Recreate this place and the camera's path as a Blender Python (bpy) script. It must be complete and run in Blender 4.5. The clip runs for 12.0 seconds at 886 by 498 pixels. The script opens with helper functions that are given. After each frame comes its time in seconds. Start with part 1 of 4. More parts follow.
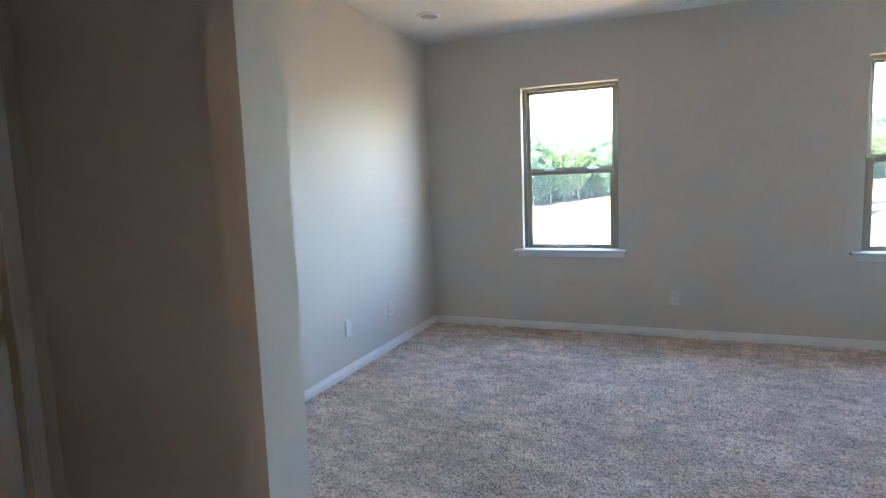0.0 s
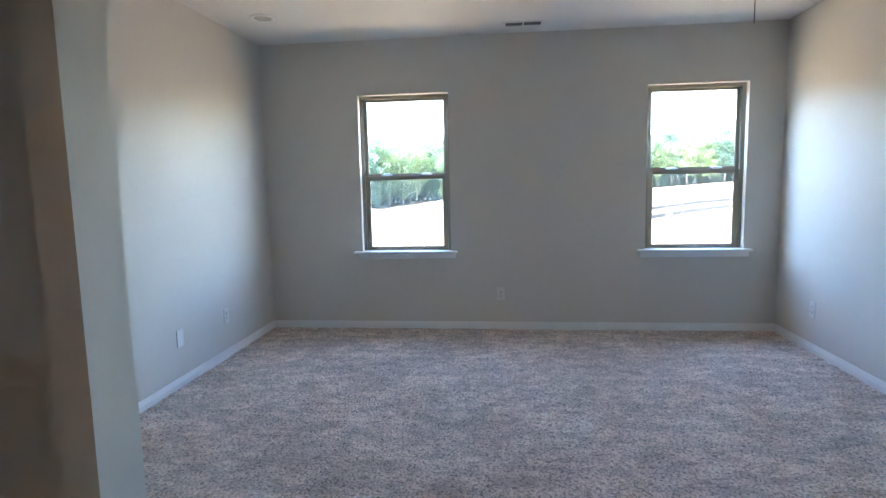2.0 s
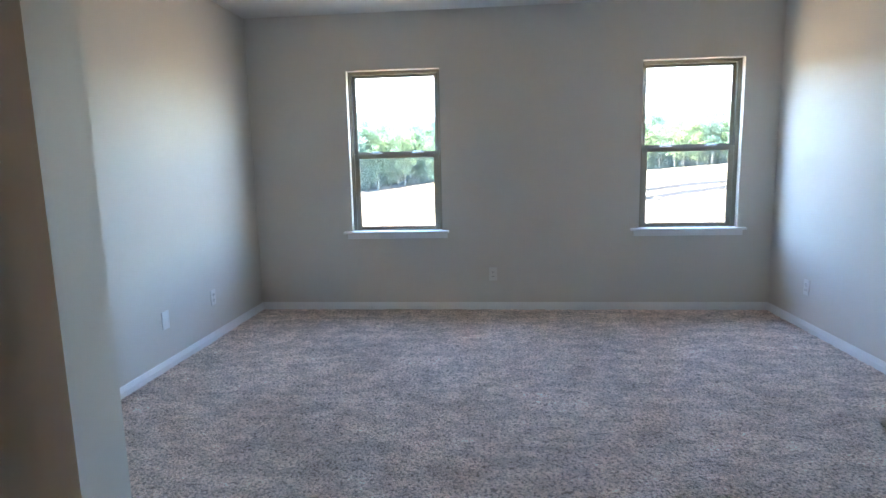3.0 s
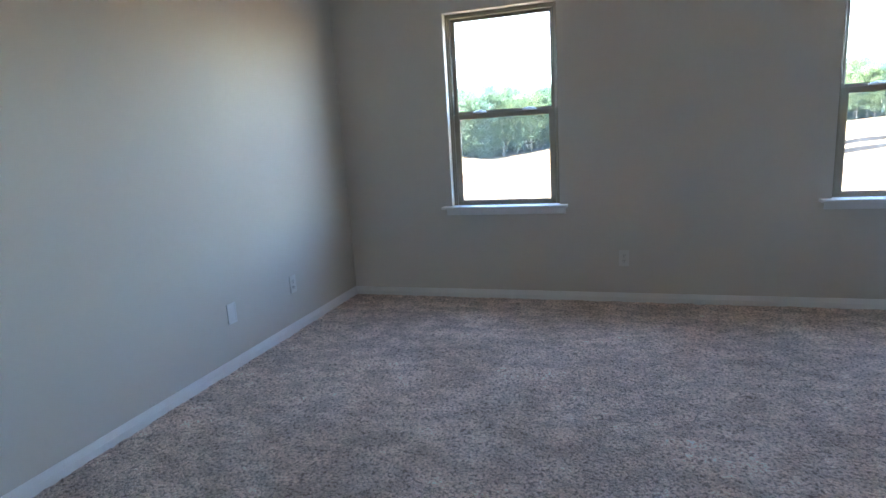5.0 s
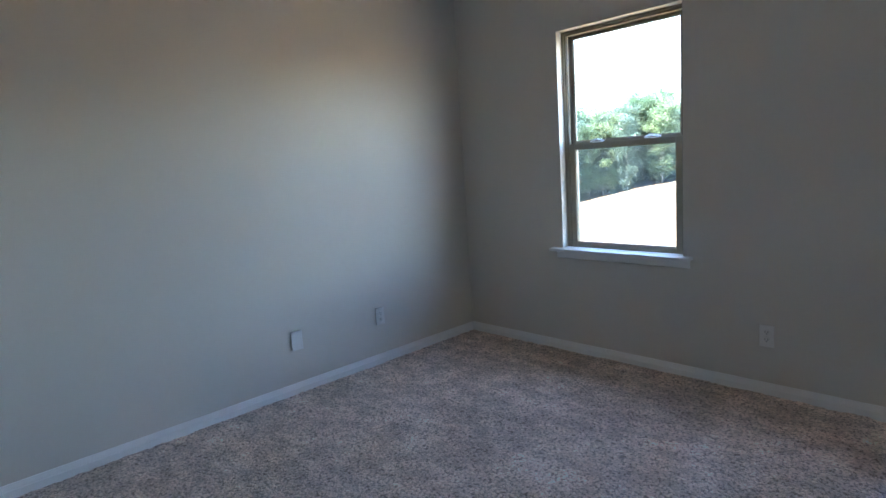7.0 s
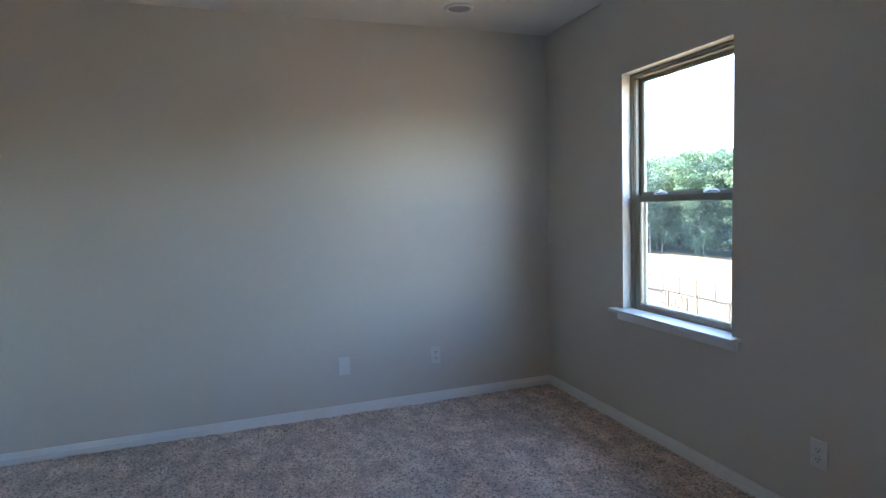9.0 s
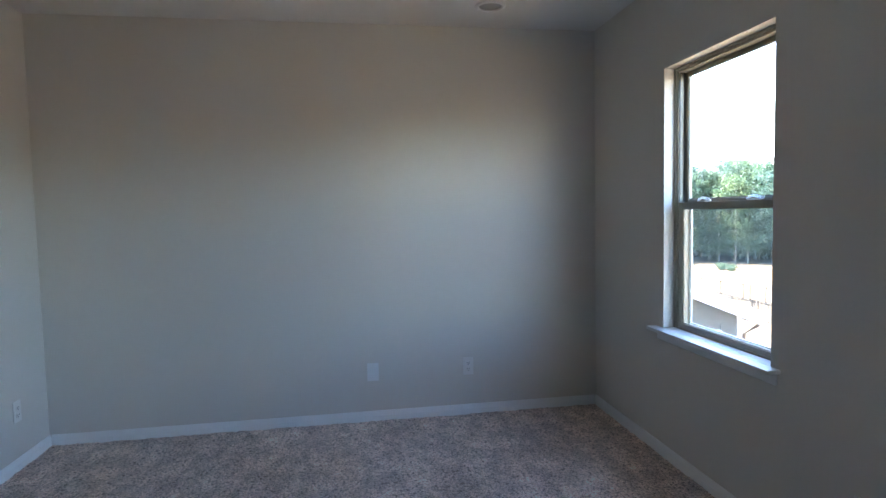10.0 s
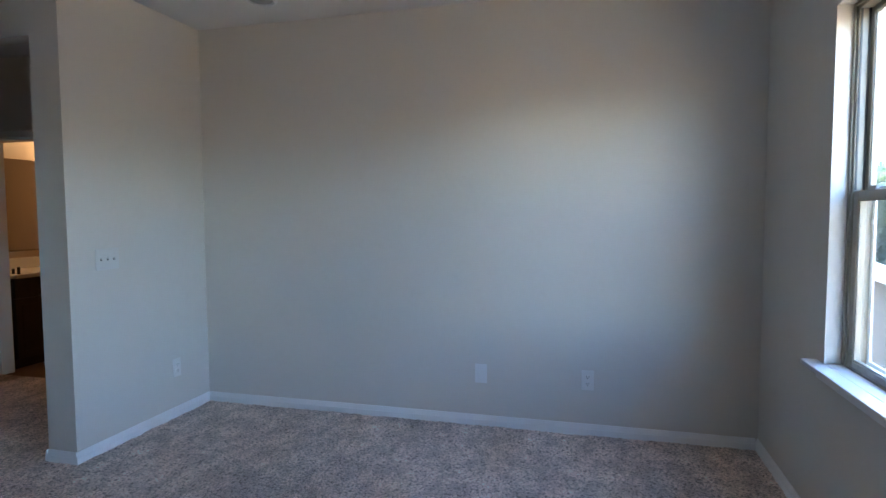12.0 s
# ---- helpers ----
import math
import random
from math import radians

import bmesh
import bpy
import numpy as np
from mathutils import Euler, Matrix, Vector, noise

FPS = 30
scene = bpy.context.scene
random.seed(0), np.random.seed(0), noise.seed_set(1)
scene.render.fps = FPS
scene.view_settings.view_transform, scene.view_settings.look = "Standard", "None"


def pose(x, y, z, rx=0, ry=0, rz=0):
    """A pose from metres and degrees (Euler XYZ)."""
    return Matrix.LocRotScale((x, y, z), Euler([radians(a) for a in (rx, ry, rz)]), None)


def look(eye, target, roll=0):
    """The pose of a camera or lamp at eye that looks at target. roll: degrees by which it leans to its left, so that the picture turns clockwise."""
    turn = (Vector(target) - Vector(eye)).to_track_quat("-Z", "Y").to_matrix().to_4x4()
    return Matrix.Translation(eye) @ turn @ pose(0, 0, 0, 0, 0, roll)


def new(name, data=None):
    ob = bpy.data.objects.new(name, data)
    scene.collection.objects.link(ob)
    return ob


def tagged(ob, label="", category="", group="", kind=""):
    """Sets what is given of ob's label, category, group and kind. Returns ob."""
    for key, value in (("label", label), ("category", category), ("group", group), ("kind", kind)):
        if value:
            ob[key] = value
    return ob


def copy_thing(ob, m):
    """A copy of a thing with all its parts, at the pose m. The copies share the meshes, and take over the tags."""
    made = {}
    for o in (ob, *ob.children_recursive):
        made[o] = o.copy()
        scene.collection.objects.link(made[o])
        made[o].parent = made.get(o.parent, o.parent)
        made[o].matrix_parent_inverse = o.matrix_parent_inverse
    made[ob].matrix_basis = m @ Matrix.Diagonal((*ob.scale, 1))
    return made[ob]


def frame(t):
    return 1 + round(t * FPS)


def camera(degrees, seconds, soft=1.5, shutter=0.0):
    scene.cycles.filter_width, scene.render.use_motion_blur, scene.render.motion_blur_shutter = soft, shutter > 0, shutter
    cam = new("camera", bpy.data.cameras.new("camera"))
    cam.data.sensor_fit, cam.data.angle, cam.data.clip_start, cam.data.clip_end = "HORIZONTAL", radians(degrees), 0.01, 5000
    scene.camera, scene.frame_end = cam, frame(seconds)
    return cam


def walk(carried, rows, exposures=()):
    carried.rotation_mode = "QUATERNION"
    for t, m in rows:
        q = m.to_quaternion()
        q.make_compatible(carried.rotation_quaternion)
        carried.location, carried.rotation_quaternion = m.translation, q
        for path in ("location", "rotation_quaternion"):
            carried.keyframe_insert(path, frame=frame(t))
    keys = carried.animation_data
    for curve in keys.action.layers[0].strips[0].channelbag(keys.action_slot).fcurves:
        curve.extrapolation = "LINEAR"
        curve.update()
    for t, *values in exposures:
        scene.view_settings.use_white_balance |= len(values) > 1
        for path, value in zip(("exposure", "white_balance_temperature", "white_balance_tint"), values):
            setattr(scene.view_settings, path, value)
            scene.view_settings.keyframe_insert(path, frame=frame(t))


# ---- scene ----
cam = camera(75.7, 12.0)
PATH = [
    (0, (0.162, 0.212, 1.415), (-0.596, 2.048, 1.186), -2.1),
    (0.5, (0.21, 0.12, 1.439), (-0.326, 2.037, 1.238), -1.6),
    (1, (0.232, 0.067, 1.461), (-0.148, 2.02, 1.259), -1.2),
    (1.5, (0.225, 0.056, 1.458), (-0.06, 2.024, 1.246), -1.3),
    (2, (0.214, 0.066, 1.433), (-0.009, 2.04, 1.197), -1.2),
    (2.5, (0.198, 0.079, 1.397), (0.009, 2.053, 1.138), -1.2),
    (2.7, (0.191, 0.101, 1.393), (0.01, 2.074, 1.12), -1.2),
    (4.5, (0.118, 0.712, 1.352), (-0.294, 2.633, 0.977), -3.0),
    (5, (0.179, 1.037, 1.342), (-0.438, 2.9, 0.952), -3.5),
    (5.5, (0.42, 1.274, 1.343), (-0.4, 3.054, 0.94), -4.1),
    (6.5, (0.86, 1.793, 1.395), (-0.389, 3.315, 1.042), -4.0),
    (7, (1.143, 2.049, 1.436), (-0.29, 3.41, 1.134), -3.9),
    (7.5, (1.376, 2.376, 1.438), (-0.216, 3.561, 1.191), -3.6),
    (9.5, (1.893, 3.395, 1.479), (-0.042, 3.884, 1.34), -1.4),
    (10, (1.85, 3.666, 1.465), (-0.121, 3.978, 1.338), -1.2),
    (10.5, (1.821, 3.919, 1.466), (-0.171, 4.058, 1.348), -0.7),
    (11, (1.816, 4.17, 1.427), (-0.181, 4.117, 1.324), -0.2),
    (11.5, (1.671, 4.346, 1.448), (-0.309, 4.09, 1.319), -0.3),
    (12, (1.522, 4.482, 1.416), (-0.408, 3.971, 1.29), -0.3),
]
EXPOSURES = [(0, 5.84, 6600, 10), (0.5, 5.57, 6420, 9.8), (1.5, 5.65, 6230, 9.4), (2.7, 5.72, 6280, 9.6), (5.5, 5.05, 6340, 10.2), (7.5, 4.85, 6300, 10.6), (10, 4.75, 6240, 11.2), (11.5, 4.87, 6110, 12.0), (12, 5.00, 6060, 12.5)]
walk(cam, [(t, look(eye, target, roll)) for t, eye, target, roll in PATH], EXPOSURES)

# ---- world, sun, exposure ----
SUN_EL, SUN_DIR = radians(58), Vector((-0.55, -0.62, 0.0)).normalized()
world = bpy.data.worlds.new("sky")
scene.world = world
world.use_nodes = True
wn = world.node_tree
sky = wn.nodes.new("ShaderNodeTexSky")
sky.sky_type, sky.sun_disc = "NISHITA", False
sky.sun_elevation, sky.sun_rotation = SUN_EL, math.atan2(SUN_DIR.x, SUN_DIR.y)
sky.air_density, sky.dust_density, sky.ozone_density = 1.0, 0.6, 2.0
wn.links.new(sky.outputs[0], wn.nodes["Background"].inputs[0])
wn.nodes["Background"].inputs[1].default_value = 0.15

sun = new("sun", bpy.data.lights.new("sun", "SUN"))
sun.data.energy, sun.data.angle, sun.data.color = 2.7, radians(0.5), (1.0, 0.95, 0.88)
sun.matrix_world = look(tuple(SUN_DIR * 30 * math.cos(SUN_EL) + Vector((0, 0, 30 * math.sin(SUN_EL)))), (0, 0, 0))


# ---- materials ----
def nodes_of(name):
    m = bpy.data.materials.new(name)
    m.use_nodes = True
    return m, m.node_tree.nodes, m.node_tree.links, m.node_tree.nodes["Principled BSDF"]


def noise_tex(n, l, scale, detail=3.0, rough=0.6, coord="Object", stretch=None):
    tc = n.new("ShaderNodeTexCoord")
    t = n.new("ShaderNodeTexNoise")
    t.inputs["Scale"].default_value, t.inputs["Detail"].default_value, t.inputs["Roughness"].default_value = scale, detail, rough
    if stretch:
        mp = n.new("ShaderNodeMapping")
        mp.inputs["Scale"].default_value = stretch
        l.new(tc.outputs[coord], mp.inputs[0])
        l.new(mp.outputs[0], t.inputs["Vector"])
    else:
        l.new(tc.outputs[coord], t.inputs["Vector"])
    return t


def ramp(n, l, fac, stops):
    r = n.new("ShaderNodeValToRGB")
    e = r.color_ramp.elements
    while len(e) < len(stops):
        e.new(0.5)
    for k, (p, c) in enumerate(stops):
        e[k].position, e[k].color = p, (*c, 1) if len(c) == 3 else (c[0],) * 3 + (1,)
    l.new(fac, r.inputs[0])
    return r


def mixed(n, l, a, b, fac, mode="MIX"):
    mx = n.new("ShaderNodeMix")
    mx.data_type, mx.blend_type = "RGBA", mode
    for sock, v in ((mx.inputs[6], a), (mx.inputs[7], b), (mx.inputs[0], fac)):
        if isinstance(v, (int, float)):
            sock.default_value = v
        elif isinstance(v, tuple):
            sock.default_value = (*v, 1)
        else:
            l.new(v, sock)
    return mx.outputs[2]


def bumped(n, l, b, height, strength, dist):
    bp = n.new("ShaderNodeBump")
    bp.inputs["Strength"].default_value, bp.inputs["Distance"].default_value = strength, dist
    l.new(height, bp.inputs["Height"])
    l.new(bp.outputs[0], b.inputs["Normal"])


def plain(name, col, rough=0.5, metal=0.0, vary=0.06, scale=6.0, fine=260.0, relief=0.15, dist=0.0006, spec=0.5):
    """Paint, plastic or metal: a broad soft variation of colour, a fine relief."""
    m, n, l, b = nodes_of(name)
    big = noise_tex(n, l, scale, 4)
    lo, hi = tuple(c * (1 - vary) for c in col), tuple(min(1, c * (1 + vary)) for c in col)
    l.new(ramp(n, l, big.outputs[0], [(0.3, lo), (0.7, hi)]).outputs[0], b.inputs["Base Color"])
    b.inputs["Roughness"].default_value, b.inputs["Metallic"].default_value = rough, metal
    b.inputs["Specular IOR Level"].default_value = spec
    if relief:
        bumped(n, l, b, noise_tex(n, l, fine, 2).outputs[0], relief, dist)
    return m


WALL = plain("greige_wall_paint", (0.662, 0.628, 0.570), 0.62, vary=0.018, scale=1.3, fine=190, relief=0.25, dist=0.0007, spec=0.3)
BATHPAINT = plain("tan_bathroom_paint", (0.52, 0.41, 0.29), 0.6, vary=0.02, scale=1.3, fine=190, relief=0.25, dist=0.0007)
CEILING = plain("flat_ceiling_paint", (0.76, 0.745, 0.715), 0.85, vary=0.015, scale=1.0, fine=120, relief=0.3, dist=0.0009, spec=0.2)
TRIM = plain("white_trim_paint", (0.84, 0.84, 0.83), 0.35, vary=0.015, scale=3, fine=90, relief=0.08, dist=0.0004)
VINYL = plain("almond_window_vinyl", (0.33, 0.30, 0.23), 0.38, vary=0.02, scale=5, relief=0.05)
LATCH = plain("pale_latch_plastic", (0.84, 0.84, 0.82), 0.3, vary=0.02, relief=0.03)
PLATE = plain("white_plate_plastic", (0.77, 0.77, 0.76), 0.32, vary=0.01, relief=0.03)
SOFTPLATE = plain("ivory_plate_plastic", (0.74, 0.725, 0.69), 0.4, vary=0.01, relief=0.03)
SWITCHPLATE = plain("ivory_switch_plastic", (0.66, 0.645, 0.62), 0.4, vary=0.01, relief=0.03)
SLOT = plain("dark_slot", (0.02, 0.02, 0.02), 0.7, vary=0.05, relief=0)
GRILLE = plain("enamelled_register_metal", (0.74, 0.73, 0.71), 0.4, vary=0.02, relief=0.03)
DUCT = plain("duct_shadow_metal", (0.10, 0.10, 0.10), 0.6, vary=0.1, relief=0)
LENS = plain("off_lamp_diffuser", (0.42, 0.41, 0.40), 0.5, vary=0.03, relief=0.02)
CORD = plain("braided_cord", (0.16, 0.15, 0.14), 0.9, vary=0.1, fine=800, relief=0.4)
GASKET = plain("grey_sash_gasket", (0.09, 0.09, 0.085), 0.6, vary=0.05, relief=0.05)
ESPRESSO = plain("espresso_cabinet_wood", (0.022, 0.013, 0.009), 0.4, vary=0.2, scale=9, relief=0.1)
MARBLE = plain("cream_cultured_marble", (0.74, 0.70, 0.63), 0.15, vary=0.04, scale=7, relief=0.02)
BRONZE = plain("oil_rubbed_bronze", (0.04, 0.03, 0.025), 0.4, metal=0.8, vary=0.1, relief=0.05)
CHROME = plain("brushed_nickel", (0.6, 0.58, 0.55), 0.25, metal=1.0, vary=0.03, relief=0.03)
METALFENCE = plain("black_fence_steel", (0.012, 0.012, 0.013), 0.5, metal=0.3, vary=0.1, relief=0.05)
FASCIA = plain("white_fascia_board", (0.80, 0.79, 0.76), 0.5, vary=0.03, scale=2, relief=0.05)
SIDING = plain("warm_grey_lap_siding", (0.104, 0.092, 0.076), 0.65, vary=0.05, scale=1.5, fine=60, relief=0.15, dist=0.002)
SHINGLE = plain("dark_asphalt_shingle", (0.045, 0.042, 0.04), 0.9, vary=0.25, scale=8, fine=120, relief=0.5, dist=0.004)
GUTTER = plain("brown_gutter_metal", (0.12, 0.075, 0.05), 0.45, vary=0.06, relief=0.04)
LITTER = plain("forest_floor_litter", (0.045, 0.035, 0.022), 0.95, vary=0.35, scale=1.2, fine=9, relief=0.7, dist=0.05)
REDCLAY = plain("red_clay_lump", (0.42, 0.14, 0.08), 0.95, vary=0.2, scale=9, fine=40, relief=0.6, dist=0.02)
SILT = plain("black_silt_fabric", (0.02, 0.018, 0.016), 0.85, vary=0.2, scale=3, fine=80, relief=0.3, dist=0.004)
BARK = plain("pale_grey_bark", (0.15, 0.14, 0.12), 0.9, vary=0.3, scale=4, fine=24, relief=0.7, dist=0.02)


def carpet_material():
    m, n, l, b = nodes_of("plush_beige_carpet")
    fleck = noise_tex(n, l, 62, 4, 0.8)
    clump = noise_tex(n, l, 27, 3, 0.7)
    tuft = n.new("ShaderNodeTexVoronoi")
    tuft.inputs["Scale"].default_value, tuft.inputs["Randomness"].default_value = 78, 1.0
    wobble = noise_tex(n, l, 90, 2, 0.6)
    warp = n.new("ShaderNodeMix")
    warp.data_type, warp.blend_type = "RGBA", "LINEAR_LIGHT"
    warp.inputs[0].default_value = 0.012
    l.new(n.new("ShaderNodeTexCoord").outputs["Object"], warp.inputs[6])
    l.new(wobble.outputs["Color"], warp.inputs[7])
    l.new(warp.outputs[2], tuft.inputs["Vector"])
    brush = noise_tex(n, l, 1.7, 4, 0.6)
    marks = noise_tex(n, l, 5.5, 6, 0.68, stretch=(1.0, 1.7, 1.0))
    base = ramp(n, l, fleck.outputs[0], [(0.34, (0.61, 0.49, 0.42)), (0.46, (0.77, 0.635, 0.56)), (0.54, (0.86, 0.72, 0.64)), (0.66, (0.95, 0.83, 0.75))])
    gap = ramp(n, l, tuft.outputs["Distance"], [(0.30, (1.16, 1.16, 1.16)), (0.55, (1.0, 0.99, 0.985)), (0.80, (0.46, 0.42, 0.40))])
    tone = ramp(n, l, clump.outputs[0], [(0.34, (0.84, 0.82, 0.81)), (0.45, (1.0, 0.995, 0.99)), (0.62, (1.08, 1.08, 1.08))])
    pile = ramp(n, l, brush.outputs[0], [(0.38, (0.86, 0.85, 0.84)), (0.62, (1.12, 1.12, 1.12))])
    pile2 = ramp(n, l, marks.outputs[0], [(0.40, (0.80, 0.79, 0.78)), (0.60, (1.14, 1.14, 1.14))])
    col = base.outputs[0]
    for layer in (gap, tone, pile, pile2):
        col = mixed(n, l, col, layer.outputs[0], 1.0, "MULTIPLY")
    l.new(col, b.inputs["Base Color"])
    b.inputs["Roughness"].default_value = 0.95
    b.inputs["Specular IOR Level"].default_value = 0.1
    b.inputs["Sheen Weight"].default_value = 0.25
    b.inputs["Sheen Roughness"].default_value = 0.5
    add = n.new("ShaderNodeMath")
    add.operation = "SUBTRACT"
    l.new(fleck.outputs[0], add.inputs[0])
    l.new(tuft.outputs["Distance"], add.inputs[1])
    bumped(n, l, b, add.outputs[0], 0.9, 0.013)
    return m


def clear_pane(name, tint, rough, gloss=1.0):
    """A clear sheet: light goes straight on, with a reflection that grows towards grazing."""
    m, n, l, b = nodes_of(name)
    n.remove(b)
    tr, gl, fr, mx = n.new("ShaderNodeBsdfTransparent"), n.new("ShaderNodeBsdfGlossy"), n.new("ShaderNodeLayerWeight"), n.new("ShaderNodeMixShader")
    tr.inputs[0].default_value = (*tint, 1)
    gl.inputs["Roughness"].default_value = rough
    gl.inputs[0].default_value = (gloss, gloss, gloss, 1)
    fr.inputs[0].default_value = 0.5
    power, scale = n.new("ShaderNodeMath"), n.new("ShaderNodeMath")
    power.operation, scale.operation = "POWER", "MULTIPLY_ADD"
    power.inputs[1].default_value, scale.inputs[1].default_value, scale.inputs[2].default_value = 5.0, 0.7, 0.03
    l.new(fr.outputs["Facing"], power.inputs[0])
    l.new(power.outputs[0], scale.inputs[0])
    l.new(scale.outputs[0], mx.inputs[0])
    l.new(tr.outputs[0], mx.inputs[1])
    l.new(gl.outputs[0], mx.inputs[2])
    l.new(mx.outputs[0], n["Material Output"].inputs[0])
    return m


def thin_plastic():
    """Pale moulded plastic through which some daylight glows."""
    m, n, l, b = nodes_of("translucent_latch_plastic")
    b.inputs["Base Color"].default_value = (0.86, 0.87, 0.86, 1)
    b.inputs["Roughness"].default_value = 0.3
    tl, mx = n.new("ShaderNodeBsdfTranslucent"), n.new("ShaderNodeMixShader")
    tl.inputs[0].default_value = (0.9, 0.92, 0.92, 1)
    mx.inputs[0].default_value = 0.5
    l.new(b.outputs[0], mx.inputs[1])
    l.new(tl.outputs[0], mx.inputs[2])
    l.new(mx.outputs[0], n["Material Output"].inputs[0])
    return m


def screen_material():
    """Fine woven insect mesh, too fine to be told apart: part of the light goes through."""
    m, n, l, b = nodes_of("insect_screen_mesh")
    tr, mx = n.new("ShaderNodeBsdfTransparent"), n.new("ShaderNodeMixShader")
    b.inputs["Base Color"].default_value = (0.32, 0.40, 0.43, 1)
    b.inputs["Roughness"].default_value = 0.6
    mx.inputs[0].default_value = 0.21
    l.new(tr.outputs[0], mx.inputs[1])
    l.new(b.outputs[0], mx.inputs[2])
    l.new(mx.outputs[0], n["Material Output"].inputs[0])
    return m


def earth_material():
    m, n, l, b = nodes_of("graded_clay_and_straw")
    big, mid, fine = noise_tex(n, l, 0.06, 5), noise_tex(n, l, 0.9, 6, 0.65), noise_tex(n, l, 14, 4)
    c1 = ramp(n, l, big.outputs[0], [(0.40, (0.215, 0.152, 0.086)), (0.60, (0.240, 0.165, 0.096))])
    c2 = ramp(n, l, mid.outputs[0], [(0.35, (0.78,)), (0.65, (1.15,))])
    l.new(mixed(n, l, c1.outputs[0], c2.outputs[0], 1.0, "MULTIPLY"), b.inputs["Base Color"])
    b.inputs["Roughness"].default_value = 0.95
    b.inputs["Specular IOR Level"].default_value = 0.1
    bumped(n, l, b, fine.outputs[0], 0.6, 0.03)
    return m


def leaf_material(name, dark, light):
    m, n, l, b = nodes_of(name)
    geo, info = n.new("ShaderNodeNewGeometry"), n.new("ShaderNodeObjectInfo")
    r1 = ramp(n, l, geo.outputs["Random Per Island"], [(0.0, dark), (1.0, light)])
    r2 = ramp(n, l, info.outputs["Random"], [(0.0, (0.75, 0.85, 0.80)), (0.5, (1.0, 1.0, 1.0)), (1.0, (1.25, 1.12, 0.85))])
    col = mixed(n, l, r1.outputs[0], r2.outputs[0], 1.0, "MULTIPLY")
    l.new(col, b.inputs["Base Color"])
    b.inputs["Roughness"].default_value = 0.55
    tl, mx = n.new("ShaderNodeBsdfTranslucent"), n.new("ShaderNodeMixShader")
    l.new(col, tl.inputs[0])
    mx.inputs[0].default_value = 0.5
    l.new(b.outputs[0], mx.inputs[1])
    l.new(tl.outputs[0], mx.inputs[2])
    l.new(mx.outputs[0], n["Material Output"].inputs[0])
    return m


def vinyl_floor_material():
    m, n, l, b = nodes_of("wood_look_vinyl_floor")
    g = noise_tex(n, l, 5, 6, 0.6, stretch=(1.0, 9.0, 1.0))
    l.new(ramp(n, l, g.outputs[0], [(0.3, (0.16, 0.09, 0.05)), (0.7, (0.30, 0.19, 0.11))]).outputs[0], b.inputs["Base Color"])
    b.inputs["Roughness"].default_value = 0.35
    return m


CARPET, EARTH, SCREEN, VINYLFLOOR = carpet_material(), earth_material(), screen_material(), vinyl_floor_material()
LOCKPLASTIC = thin_plastic()
PANE = clear_pane("window_glass", (0.98, 0.992, 0.99), 0.0)
LEAF = leaf_material("broad_leaf_foliage", (0.066, 0.112, 0.062), (0.120, 0.175, 0.095))
LEAF2 = leaf_material("dull_leaf_foliage", (0.060, 0.104, 0.078), (0.100, 0.145, 0.106))
MIRROR, _n, _l, _b = nodes_of("silvered_mirror")
_b.inputs["Base Color"].default_value, _b.inputs["Metallic"].default_value, _b.inputs["Roughness"].default_value = (0.9, 0.9, 0.9, 1), 1.0, 0.02
SHADE, _n, _l, _b = nodes_of("lit_frosted_glass")
_b.inputs["Base Color"].default_value = (0.9, 0.85, 0.75, 1)
_b.inputs["Emission Color"].default_value, _b.inputs["Emission Strength"].default_value = (1.0, 0.74, 0.40, 1), 0.06


# ---- mesh helpers ----
def part(name, bm, material, parent=None, label="", smooth=False):
    me = bpy.data.meshes.new(name)
    bmesh.ops.recalc_face_normals(bm, faces=bm.faces)
    bm.to_mesh(me)
    bm.free()
    for mt in material if isinstance(material, (list, tuple)) else (material,):
        me.materials.append(mt)
    if smooth:
        me.polygons.foreach_set("use_smooth", [True] * len(me.polygons))
    ob = new(name, me)
    if parent:
        ob.parent = parent
        ob.matrix_parent_inverse = parent.matrix_world.inverted() if parent.parent is None else (parent.parent.matrix_world @ parent.matrix_parent_inverse @ parent.matrix_basis).inverted()
    if label:
        ob["label"] = label
    return ob


def empty(name, x, y, z, **tags):
    ob = new(name)
    ob.location = (x, y, z)
    ob.empty_display_size = 0.1
    ob.matrix_world = Matrix.Translation((x, y, z))
    return tagged(ob, **tags)


def box(bm, x0, x1, y0, y1, z0, z1, bevel=0.0, segments=1):
    vs = [bm.verts.new((x, y, z)) for x in (x0, x1) for y in (y0, y1) for z in (z0, z1)]
    fs = [bm.faces.new([vs[i] for i in q]) for q in ((0, 1, 3, 2), (4, 6, 7, 5), (0, 4, 5, 1), (2, 3, 7, 6), (0, 2, 6, 4), (1, 5, 7, 3))]
    if bevel:
        es = list({e for f in fs for e in f.edges})
        bmesh.ops.bevel(bm, geom=es, offset=bevel, segments=segments, affect="EDGES", profile=0.5)
    return vs


def boxes(*rows, bevel=0.0, segments=1):
    bm = bmesh.new()
    for r in rows:
        box(bm, *r, bevel=bevel, segments=segments)
    return bm


